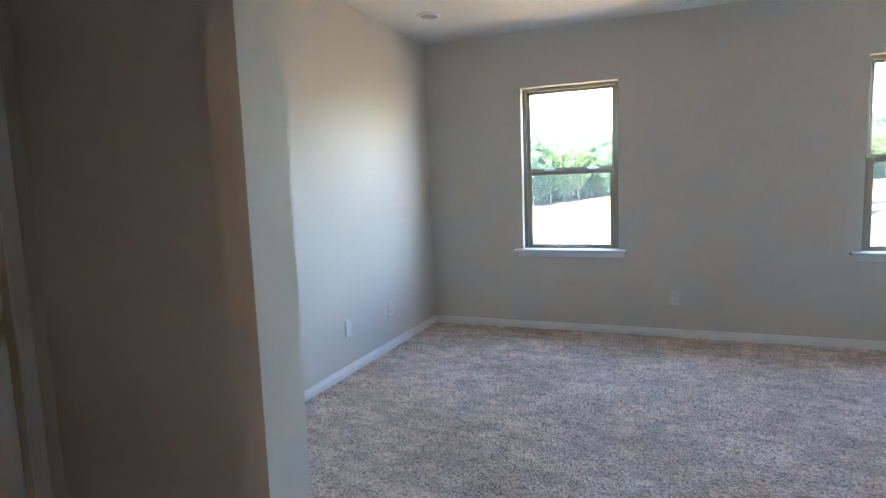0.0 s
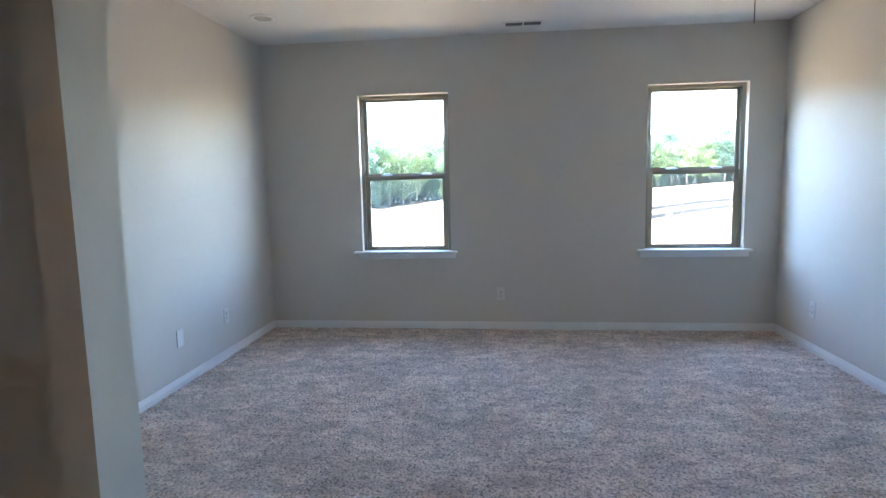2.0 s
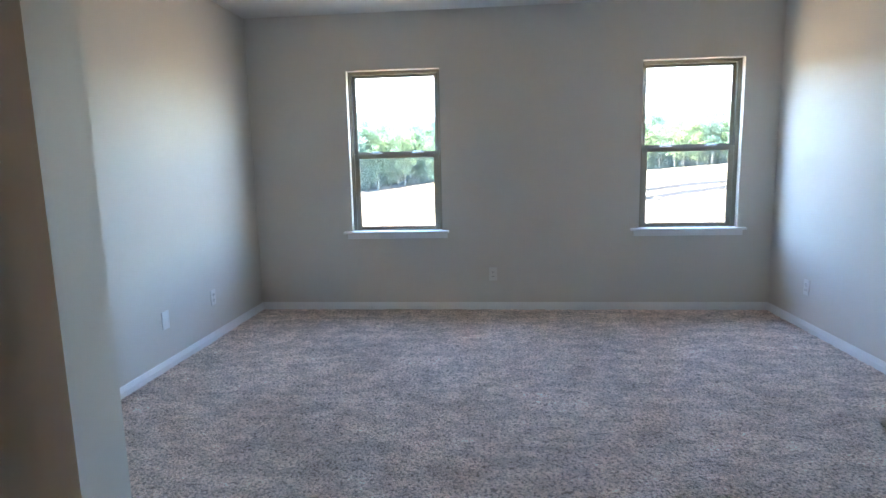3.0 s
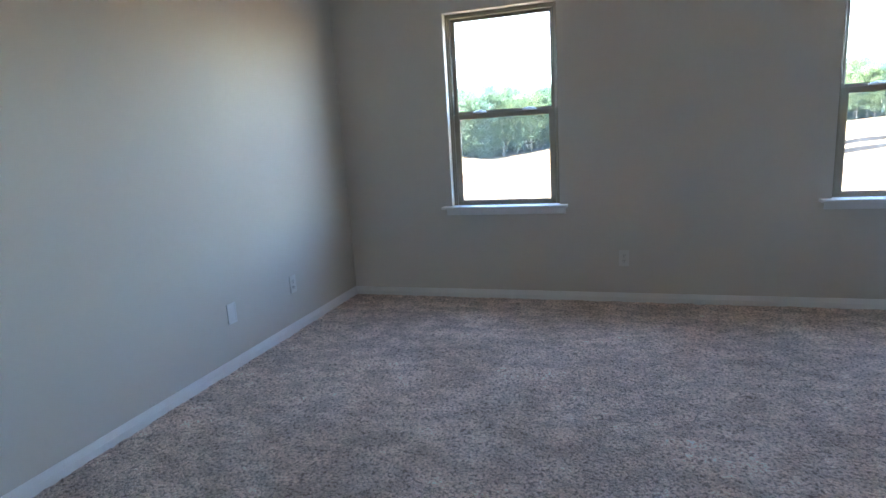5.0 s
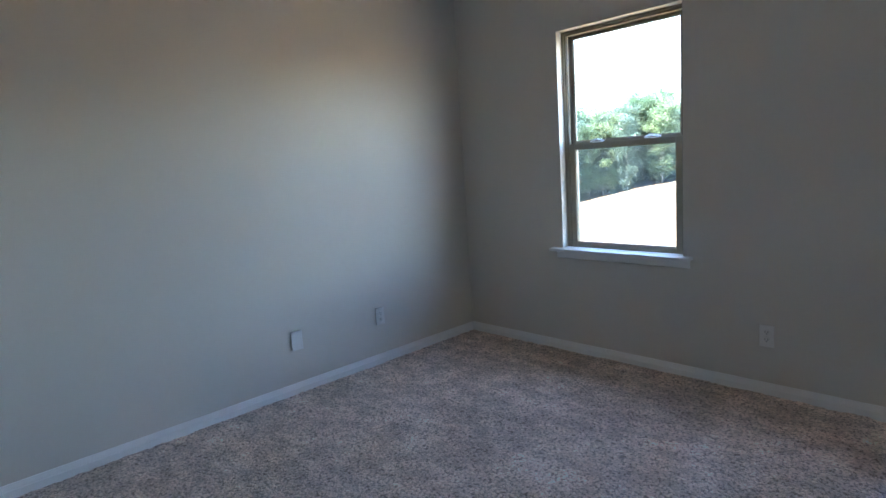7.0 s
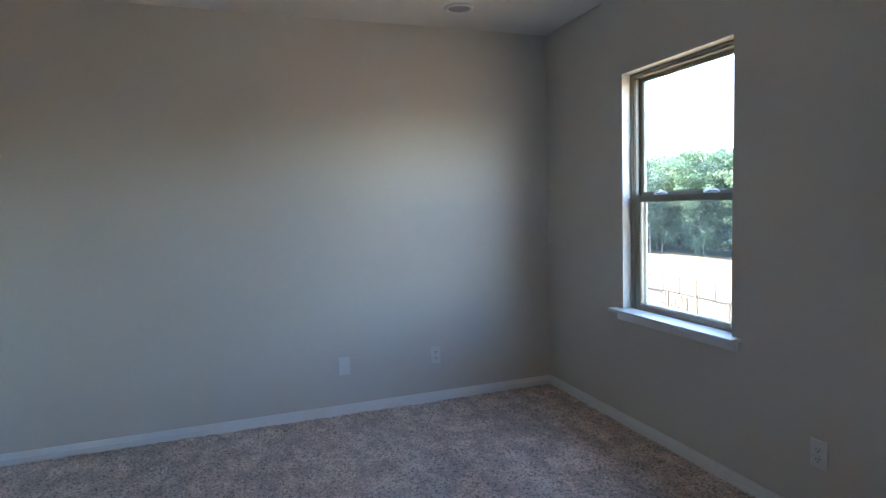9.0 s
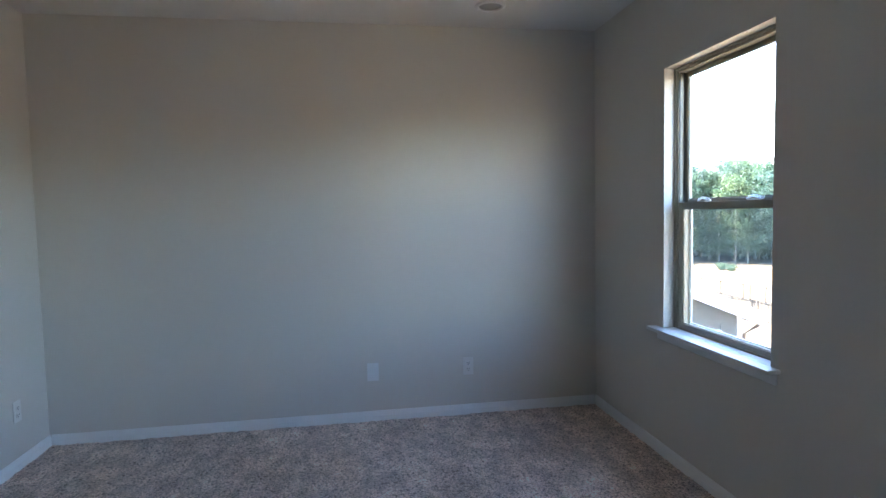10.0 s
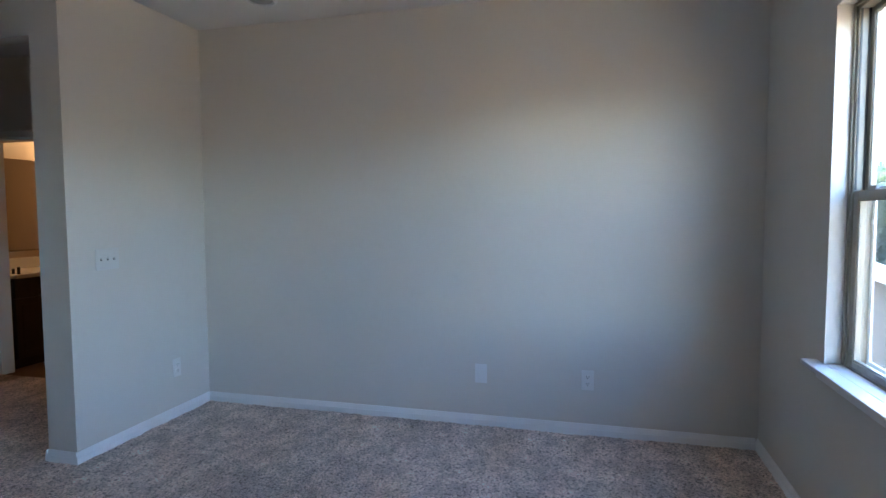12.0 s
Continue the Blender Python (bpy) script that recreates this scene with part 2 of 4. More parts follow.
def tube(bm, pts, radii, sides=8, cap=True):
    """A tapered round bar through the points."""
    rings = []
    for k, p in enumerate(pts):
        p = Vector(p)
        d = (Vector(pts[min(k + 1, len(pts) - 1)]) - Vector(pts[max(k - 1, 0)])).normalized()
        u = d.orthogonal().normalized()
        v = d.cross(u)
        r = radii[k] if isinstance(radii, (list, tuple)) else radii
        rings.append([bm.verts.new(p + r * (math.cos(a) * u + math.sin(a) * v)) for a in [2 * math.pi * i / sides for i in range(sides)]])
    for a, b in zip(rings, rings[1:]):
        for i in range(sides):
            bm.faces.new((a[i], a[(i + 1) % sides], b[(i + 1) % sides], b[i]))
    if cap:
        bm.faces.new(rings[0][::-1])
        bm.faces.new(rings[-1])


def lathe(bm, profile, cx, cy, sides=32):
    """A turned shape from (radius, z) pairs about a vertical line; a radius of 0 closes it."""
    rings = []
    for r, z in profile:
        if r == 0:
            rings.append([bm.verts.new((cx, cy, z))])
        else:
            rings.append([bm.verts.new((cx + r * math.cos(2 * math.pi * i / sides), cy + r * math.sin(2 * math.pi * i / sides), z)) for i in range(sides)])
    for a, b in zip(rings, rings[1:]):
        for i in range(sides):
            j = (i + 1) % sides
            if len(a) == 1:
                bm.faces.new((a[0], b[j], b[i]))
            elif len(b) == 1:
                bm.faces.new((a[i], a[j], b[0]))
            else:
                bm.faces.new((a[i], a[j], b[j], b[i]))


def wall(name, axis, at0, at1, u0, u1, z0, z1, holes=(), material=None, label=""):
    """A solid wall from at0 to at1 along its thickness ('x' or 'y'), u0 to u1 along its run, with openings (u0, u1, z0, z1) cut through it."""
    us = sorted({u0, u1, *[h[0] for h in holes], *[h[1] for h in holes]})
    zs = sorted({z0, z1, *[h[2] for h in holes], *[h[3] for h in holes]})
    us, zs = [u for u in us if u0 <= u <= u1], [z for z in zs if z0 <= z <= z1]
    solid = {}
    for i in range(len(us) - 1):
        for k in range(len(zs) - 1):
            cu, cz = (us[i] + us[i + 1]) / 2, (zs[k] + zs[k + 1]) / 2
            solid[i, k] = not any(h[0] < cu < h[1] and h[2] < cz < h[3] for h in holes)
    bm, cache = bmesh.new(), {}

    def v(a, u, z):
        key = (a, u, z)
        if key not in cache:
            cache[key] = bm.verts.new((a, u, z) if axis == "x" else (u, a, z))
        return cache[key]

    for (i, k), s in solid.items():
        if not s:
            continue
        a, b, c, d = us[i], us[i + 1], zs[k], zs[k + 1]
        for at in (at0, at1):
            bm.faces.new((v(at, a, c), v(at, b, c), v(at, b, d), v(at, a, d)))
        for (di, dk), (p, q) in {(-1, 0): ((a, c), (a, d)), (1, 0): ((b, c), (b, d)), (0, -1): ((a, c), (b, c)), (0, 1): ((a, d), (b, d))}.items():
            if not solid.get((i + di, k + dk)):
                bm.faces.new((v(at0, *p), v(at0, *q), v(at1, *q), v(at1, *p)))
    return tagged(part(name, bm, material or WALL, label=label), kind="structure")


# ---- the room: shell ----
XW, XE, YN, YS, TOP = -2.10, 2.626, 5.424, 1.70, 2.743
HX, HT = -0.962, 0.115              # the hall's side wall and the thickness of inner walls
W1, W2 = (-1.170, -0.315), (1.470, 2.325)
WZ0, WZ1 = 0.757, 2.246
YO = YN + 0.153
BACK = -1.30
LAB = "smooth greige painted drywall"
wall("wall_north", "y", YN, YO, XW - 0.17, XE + 0.17, -0.30, TOP + 0.25, [(*W1, WZ0, WZ1), (*W2, WZ0, WZ1)], label=LAB + " with two window openings")
wall("wall_west", "x", XW - 0.17, XW, YS - HT, YN, -0.30, TOP + 0.25, label=LAB)
wall("wall_east", "x", XE, XE + 0.17, BACK, YN, -0.30, TOP + 0.25, label=LAB)
wall("wall_south", "y", YS - HT, YS, XW, HX - HT, 0, TOP, label=LAB + " with a switch plate")
wall("wall_hall", "x", HX - HT, HX, BACK, YS, 0, TOP, [(0.30, 1.501, -0.01, 2.391)], label=LAB + " with a plain cased opening")
wall("wall_hall_end", "y", BACK - 0.12, BACK, -4.32, XE + 0.17, 0, TOP + 0.25, label=LAB)
DX = -2.274
wall("wall_closet", "x", -2.03 - HT, -2.03, 0.68, YS - HT, 0, TOP, [(0.75, 1.47, -0.01, 2.06)], label=LAB + " with a closet doorway")
wall("wall_closet_return", "y", 0.68 - HT, 0.68, DX, -2.03, 0, TOP, label=LAB)
wall("wall_bathroom_door", "x", DX - HT, DX, BACK, 0.68, 0, TOP, [(-0.575, 0.20, -0.01, 2.07)], label=LAB + " with the bathroom doorway")
wall("wall_bathroom_south", "y", -1.10 - 0.06, -1.10, -4.20, DX - HT, 0, TOP, material=BATHPAINT, label="warm tan painted bathroom wall")
wall("wall_bathroom_west", "x", -4.32, -4.20, BACK, YS - HT, 0, TOP + 0.25, material=BATHPAINT, label="warm tan painted bathroom wall")
wall("wall_bathroom_north", "y", YS - HT, YS, -4.32, XW - 0.17, 0, TOP + 0.25, material=BATHPAINT, label="warm tan painted bathroom wall")
tagged(part("ceiling", boxes((-4.32, XE, BACK, YN, TOP, TOP + 0.12)), CEILING, label="flat white painted ceiling"), kind="structure")
tagged(part("roof_deck", boxes((-4.5, XE + 0.4, BACK - 0.3, YO + 0.3, TOP + 0.255, TOP + 0.33)), SHINGLE, label="plain roof deck over the upper storey"), kind="structure")
tagged(part("subfloor", boxes((-4.32, XE, BACK, YN, -0.16, -0.02)), TRIM, label="plain subfloor under the carpet"), kind="structure")
tagged(part("wall_lower_storey", boxes((-4.32, XE + 0.17, BACK - 0.12, YO, -4.2, -0.305)), SIDING, label="plain grey lower storey of the house"), kind="structure")


def carpet():
    step = 0.016
    xs = np.arange(XW - 0.005, XE + 0.01, step)
    ys = np.arange(BACK, YN + 0.01, step)
    gx, gy = np.meshgrid(xs, ys, indexing="ij")
    rng = np.random.default_rng(4)

    def soft(cell):
        nx, ny = int((xs[-1] - xs[0]) / cell) + 3, int((ys[-1] - ys[0]) / cell) + 3
        g = rng.random((nx, ny))
        fx, fy = (gx - xs[0]) / cell, (gy - ys[0]) / cell
        ix, iy = fx.astype(int), fy.astype(int)
        tx, ty = fx - ix, fy - iy
        tx, ty = tx * tx * (3 - 2 * tx), ty * ty * (3 - 2 * ty)
        return (g[ix, iy] * (1 - tx) + g[ix + 1, iy] * tx) * (1 - ty) + (g[ix, iy + 1] * (1 - tx) + g[ix + 1, iy + 1] * tx) * ty

    z = 0.009 + 0.009 * soft(0.024) + 0.006 * soft(0.07) + 0.004 * soft(0.33) + 0.004 * rng.random(gx.shape)
    n1, n2 = gx.shape
    co = np.stack([gx, gy, z], -1).reshape(-1, 3)
    idx = np.arange(n1 * n2).reshape(n1, n2)
    q = np.stack([idx[:-1, :-1], idx[1:, :-1], idx[1:, 1:], idx[:-1, 1:]], -1).reshape(-1, 4)
    mx, my = (gx[:-1, :-1] + step / 2).reshape(-1), (gy[:-1, :-1] + step / 2).reshape(-1)
    q = q[(mx > HX - 0.02) | (my > YS - 0.02)]
    me = bpy.data.meshes.new("floor")
    me.from_pydata(co.tolist(), [], q.tolist())
    me.polygons.foreach_set("use_smooth", [True] * len(me.polygons))
    me.materials.append(CARPET)
    tagged(new("floor", me), "plush beige and brown flecked wall-to-wall carpet", kind="structure")


carpet()
tagged(part("floor_vestibule", boxes((DX, HX - 0.02, BACK, YS - HT, -0.018, 0.014)), CARPET, label="plush beige carpet of the vestibule"), kind="structure")
tagged(part("floor_bathroom", boxes((-4.20, DX, -1.10, YS - HT, -0.018, 0.004)), VINYLFLOOR, label="wood-look vinyl floor"), kind="structure")


def baseboard(p, q, inward, name="baseboard"):
    """A moulded board along the wall from p to q (x, y), standing out towards inward."""
    prof = [(0, 0), (0.0140, 0), (0.0140, 0.054), (0.0132, 0.057), (0.0110, 0.0595), (0.0108, 0.063), (0.0086, 0.071), (0.0058, 0.079), (0.0050, 0.084), (0.003, 0.0875), (0, 0.088)]
    bm = bmesh.new()
    a, b, n = Vector((*p, 0.0)), Vector((*q, 0.0)), Vector((*inward, 0.0))
    ra, rb = [[bm.verts.new(o + n * (d + 0.0005) + Vector((0, 0, z + 0.002))) for d, z in prof] for o in (a, b)]
    for k in range(len(prof)):
        j = (k + 1) % len(prof)
        bm.faces.new((ra[k], ra[j], rb[j], rb[k]))
    bm.faces.new(ra)
    bm.faces.new(rb[::-1])
    return tagged(part(name, bm, TRIM, label="white painted moulded baseboard"), kind="structure")


baseboard((XW, YN), (XE, YN), (0, -1))
baseboard((XW, YS + 0.014), (XW, YN - 0.014), (1, 0))
baseboard((XE, BACK), (XE, YN - 0.014), (-1, 0))
baseboard((XW, YS), (HX + 0.0135, YS), (0, 1))
baseboard((HX, 1.501), (HX, YS), (1, 0))
baseboard((HX - HT, 1.501), (HX + 0.0135, 1.501), (0, -1))
baseboard((HX, BACK), (HX, 0.30), (1, 0))
baseboard((DX, BACK), (DX, -0.635), (1, 0))
baseboard((-2.03, YS - HT), (HX - HT, YS - HT), (0, -1))


def casing(name, x, y0, y1, z1, out):
    """Flat casing round a doorway in a wall that faces x."""
    w, d = 0.057, 0.014 * out
    bm = boxes((min(x, x + d), max(x, x + d), y0 - w, y0, 0.004, z1 + w), (min(x, x + d), max(x, x + d), y1, y1 + w, 0.004, z1 + w),
               (min(x, x + d), max(x, x + d), y0, y1, z1, z1 + w), bevel=0.003)
    return tagged(part(name, bm, TRIM, label="white painted door casing"), kind="structure")


casing("door_trim", DX + 0.0005, -0.575, 0.20, 2.07, 1)
casing("door_trim", -2.0295, 0.75, 1.47, 2.06, 1)
tagged(part("door_jamb", boxes((DX - HT, DX, -0.574, -0.557, 0.004, 2.068), (DX - HT, DX, 0.182, 0.199, 0.004, 2.068), (DX - HT, DX, -0.557, 0.182, 2.052, 2.068)), TRIM, label="white painted door jamb"), kind="structure")


def closet_door():
    d = empty("closet_door", -2.085, 1.08, 0.012, label="closed white two-panel closet door in its frame", category="door")
    part("door_slab", boxes((-2.103, -2.068, 0.753, 1.467, 0.012, 2.055), bevel=0.002), TRIM, d)
    for z0, z1 in ((0.20, 0.95), (1.10, 1.92)):
        part("door_panel", boxes((-2.068, -2.061, 0.87, 1.35, z0, z1), bevel=0.006, segments=2), TRIM, d)
    bm = bmesh.new()
    tube(bm, [(-2.068, 0.82, 0.95), (-2.05, 0.82, 0.95), (-2.035, 0.82, 0.95), (-2.015, 0.82, 0.95), (-2.005, 0.82, 0.95)], [0.026, 0.012, 0.02, 0.026, 0.015], 16)
    part("door_knob", bm, BRONZE, d, "dark bronze knob", True)


closet_door()


# ---- windows ----
def window(name, x0, x1):
    """A single-hung vinyl window in its drywall return, with stool and apron."""
    w = empty(name, (x0 + x1) / 2, YN + 0.08, WZ0, label="almond vinyl single-hung window with a white stool, lower half screened", kind="structure")
    f0, f1, z0, z1 = YN + 0.068, YN + 0.150, WZ0 + 0.020, WZ1
    fw = 0.030
    rows = [(x0 + 0.001, x0 + fw, f0, f1, WZ0 + 0.001, z1 - 0.001), (x1 - fw, x1 - 0.001, f0, f1, WZ0 + 0.001, z1 - 0.001),
            (x0 + fw, x1 - fw, f0, f1, z1 - fw, z1 - 0.001), (x0 + fw, x1 - fw, f0, f1, WZ0 + 0.001, z0 + 0.008)]
    part("window_frame", boxes(*rows, bevel=0.002), VINYL, w, "almond vinyl frame")
    lip = 0.008
    part("frame_flange", boxes((x0 + 0.002, x0 + 0.016, f0 - lip, f0, z0, z1 - 0.002), (x1 - 0.016, x1 - 0.002, f0 - lip, f0, z0, z1 - 0.002),
                               (x0 + 0.016, x1 - 0.016, f0 - lip, f0, z1 - 0.016, z1 - 0.002), bevel=0.0015), VINYL, w)
    part("jamb_track", boxes((x0 + fw, x0 + fw + 0.004, f0 + 0.034, f0 + 0.040, 1.50, z1 - fw), (x1 - fw - 0.004, x1 - fw, f0 + 0.034, f0 + 0.040, 1.50, z1 - fw),
                             (x0 + fw, x0 + fw + 0.004, f0 + 0.006, f0 + 0.012, 1.50, z1 - fw), (x1 - fw - 0.004, x1 - fw, f0 + 0.006, f0 + 0.012, 1.50, z1 - fw)), GASKET, w, "grey track seals")
    mid = 1.495

    def sash(nm, a, b, y0, y1, c, d, st, bot, top):
        s = part(nm, boxes((a, a + st, y0, y1, c, d), (b - st, b, y0, y1, c, d), (a + st, b - st, y0, y1, c, c + bot), (a + st, b - st, y0, y1, d - top, d), bevel=0.0025), VINYL, w, "almond vinyl sash")
        g = 0.005
        a2, b2, c2, d2 = a + st, b - st, c + bot, d - top
        part("glazing_bead", boxes((a2, a2 + g, y0 + 0.006, y0 + 0.014, c2, d2), (b2 - g, b2, y0 + 0.006, y0 + 0.014, c2, d2),
                                   (a2 + g, b2 - g, y0 + 0.006, y0 + 0.014, c2, c2 + g), (a2 + g, b2 - g, y0 + 0.006, y0 + 0.014, d2 - g, d2)), VINYL, s)
        ym = (y0 + y1) / 2
        p = part("pane", boxes((a2 - 0.004, b2 + 0.004, ym - 0.002, ym + 0.002, c2 - 0.004, d2 + 0.004)), PANE, s, "clear window glass")
        p.visible_shadow = False
        return s

    up = sash("upper_sash", x0 + fw + 0.002, x1 - fw - 0.002, f0 + 0.042, f0 + 0.070, mid - 0.030, z1 - fw, 0.026, 0.046, 0.022)
    lo = sash("lower_sash", x0 + fw + 0.002, x1 - fw - 0.002, f0 + 0.004, f0 + 0.036, z0 + 0.006, mid, 0.040, 0.028, 0.036)
    for u in (0.28, 0.735):
        cx = x0 + u * (x1 - x0)
        bm = bmesh.new()
        box(bm, cx - 0.034, cx + 0.034, f0 + 0.006, f0 + 0.034, mid, mid + 0.006, bevel=0.002)
        tube(bm, [(cx - 0.052, f0 + 0.020, mid + 0.006), (cx - 0.036, f0 + 0.018, mid + 0.015), (cx, f0 + 0.014, mid + 0.020), (cx + 0.036, f0 + 0.018, mid + 0.015), (cx + 0.052, f0 + 0.026, mid + 0.006)], [0.004, 0.006, 0.0065, 0.006, 0.004], 10)
        part("sash_lock", bm, LOCKPLASTIC, lo, "pale plastic sash lock", True)
    part("screen_frame", boxes((x0 + fw, x0 + fw + 0.022, f1 - 0.010, f1 - 0.002, z0 + 0.012, mid + 0.02), (x1 - fw - 0.022, x1 - fw, f1 - 0.010, f1 - 0.002, z0 + 0.012, mid + 0.02),
                               (x0 + fw + 0.022, x1 - fw - 0.022, f1 - 0.010, f1 - 0.002, z0 + 0.012, z0 + 0.030), (x0 + fw + 0.022, x1 - fw - 0.022, f1 - 0.010, f1 - 0.002, mid, mid + 0.02), bevel=0.001), LATCH, w, "white aluminium screen frame")
    for zc in (0.98, 1.36):
        for xc in (x0 + fw + 0.008, x1 - fw - 0.026):
            part("screen_clip", boxes((xc, xc + 0.018, f1 - 0.016, f1 - 0.010, zc, zc + 0.022), bevel=0.002), LATCH, w)
    part("insect_screen", boxes((x0 + fw + 0.018, x1 - fw - 0.018, f1 - 0.0065, f1 - 0.0055, z0 + 0.026, mid + 0.004)), SCREEN, w, "fine dark insect mesh")
    part("window_stool", boxes((x0 - 0.076, x1 + 0.062, YN - 0.066, YN - 0.0005, WZ0, WZ0 + 0.020), (x0 + 0.001, x1 - 0.001, YN - 0.0015, f0 - 0.0005, WZ0 + 0.0005, WZ0 + 0.0198), bevel=0.004, segments=2), TRIM, w, "white painted stool")
    part("window_apron", boxes((x0 - 0.045, x1 + 0.045, YN - 0.015, YN - 0.0005, WZ0 - 0.052, WZ0 - 0.0005), bevel=0.003), TRIM, w, "white painted apron")
    part("outer_trim", boxes((x0 - 0.075, x0 - 0.003, YO + 0.001, YO + 0.010, WZ0 - 0.05, WZ1 + 0.07), (x1 + 0.003, x1 + 0.075, YO + 0.001, YO + 0.010, WZ0 - 0.05, WZ1 + 0.07),
                             (x0 - 0.003, x1 + 0.003, YO + 0.001, YO + 0.010, WZ1 + 0.003, WZ1 + 0.07), (x0 - 0.003, x1 + 0.003, YO + 0.001, YO + 0.010, WZ0 - 0.05, WZ0 - 0.003)), FASCIA, w, "white outside window trim")


window("window_1", *W1)
window("window_2", *W2)


# ---- plates ----
def plate(kind, m, label, group=""):
    """A wall plate whose face looks along +y of its own frame."""
    sizes = {"blank": 0.079, "outlet": 0.075, "switch": 0.165}
    w, h = sizes[kind] / 2, 0.0625
    face = {"blank": PLATE, "outlet": SOFTPLATE, "switch": SWITCHPLATE}[kind]
    name = {"blank": "blank_plate", "outlet": "wall_outlet", "switch": "switch_plate"}[kind]
    t = new(name)
    tagged(t, label, {"blank": "cover plate", "outlet": "outlet", "switch": "light switch"}[kind], group)
    if kind == "blank":
        part("backing", boxes((-w + 0.004, w - 0.004, 0.0005, 0.0045, -h + 0.004, h - 0.004)), SLOT, t, "dark gap behind the plate")
        part("cover_plate", boxes((-w, w, 0.0046, 0.0072, -h, h), (-w, -w + 0.010, 0.0073, 0.0088, -h, h), (w - 0.010, w, 0.0073, 0.0088, -h, h), (-w + 0.010, w - 0.010, 0.0073, 0.0088, -h, -h + 0.010), (-w + 0.010, w - 0.010, 0.0073, 0.0088, h - 0.010, h), bevel=0.0006), face, t)
    else:
        part("cover_plate", boxes((-w, w, 0.0005, 0.0065, -h, h), bevel=0.0025, segments=2), face, t)
    if kind == "outlet":
        for zc in (-0.0215, 0.0215):
            bm = bmesh.new()
            lathe(bm, [(0.0175, 0), (0.0175, 0.0025), (0.016, 0.0035), (0, 0.0035)], 0, 0, 24)
            bmesh.ops.transform(bm, matrix=Matrix.Translation((0, 0.0065, zc)) @ pose(0, 0, 0, -90), verts=bm.verts)
            r = part("receptacle", bm, face, t)
            part("slot", boxes((-0.0085, -0.0055, 0.0100, 0.0104, zc - 0.002, zc + 0.008), (0.0055, 0.0085, 0.0100, 0.0104, zc - 0.002, zc + 0.007), (-0.0028, 0.0028, 0.0100, 0.0104, zc - 0.011, zc - 0.006)), SLOT, r, "dark slots")
        part("screw", boxes((-0.003, 0.003, 0.0066, 0.0076, -0.003, 0.003), bevel=0.001), face, t)
    elif kind == "switch":
        for xc in (-0.046, 0, 0.046):
            s = part("toggle", boxes((xc - 0.0045, xc + 0.0045, 0.0066, 0.019, -0.001, 0.010), bevel=0.0015), face, t)
            part("toggle_slot", boxes((xc - 0.0065, xc + 0.0065, 0.0066, 0.0071, -0.007, 0.005)), SLOT, s, "dark toggle slot")
            for zc in (-0.03, 0.03):
                part("screw", boxes((xc - 0.003, xc + 0.003, 0.0066, 0.0074, zc - 0.003, zc + 0.003), bevel=0.001), face, t)
    else:
        for zc in (-0.03, 0.03):
            part("screw", boxes((-0.003, 0.003, 0.0066, 0.0074, zc - 0.003, zc + 0.003), bevel=0.001), face, t)
    t.matrix_world = m
    return t


ZP = 0.367
plate("blank", pose(XW, 3.778, ZP, 0, 0, -90), "white blank cover plate low on the greige wall")
plate("outlet", pose(XW, 4.455, ZP, 0, 0, -90), "white duplex outlet beside the blank plate on the greige wall", "wall outlets")
plate("outlet", pose(0.152, YN, 0.360, 0, 0, 180), "white duplex outlet between the two windows", "wall outlets")
plate("outlet", pose(XE, 4.80, 0.362, 0, 0, 90), "white duplex outlet on the wall beside the window", "wall outlets")
plate("outlet", pose(-1.762, YS, 0.360, 0, 0, 0), "white duplex outlet under the switch wall", "wall outlets")
plate("switch", pose(-1.218, YS, 1.155, 0, 0, 0), "white three-gang toggle switch plate on the greige wall")


# ---- ceiling things ----
def downlight(x, y):
    d = empty("recessed_light", x, y, TOP, label="unlit white recessed ceiling light with a grey lens", category="ceiling light", group="recessed ceiling lights")
    bm = bmesh.new()
    lathe(bm, [(0.098, TOP - 0.0005), (0.098, TOP - 0.003), (0.092, TOP - 0.010), (0.082, TOP - 0.014), (0.074, TOP - 0.012), (0.070, TOP - 0.004), (0.070, TOP - 0.0005)], x, y, 48)
    part("trim_ring", bm, PLATE, d, "white trim ring", True)
    bm = bmesh.new()
    lathe(bm, [(0.0698, TOP - 0.004), (0.05, TOP - 0.0065), (0.025, TOP - 0.008), (0, TOP - 0.0085)], x, y, 40)
    part("lens", bm, LENS, d, "grey frosted lens", True)


for lx, ly in ((-1.685, 4.555), (-1.70, 2.47), (2.235, 4.585)):
    downlight(lx, ly)


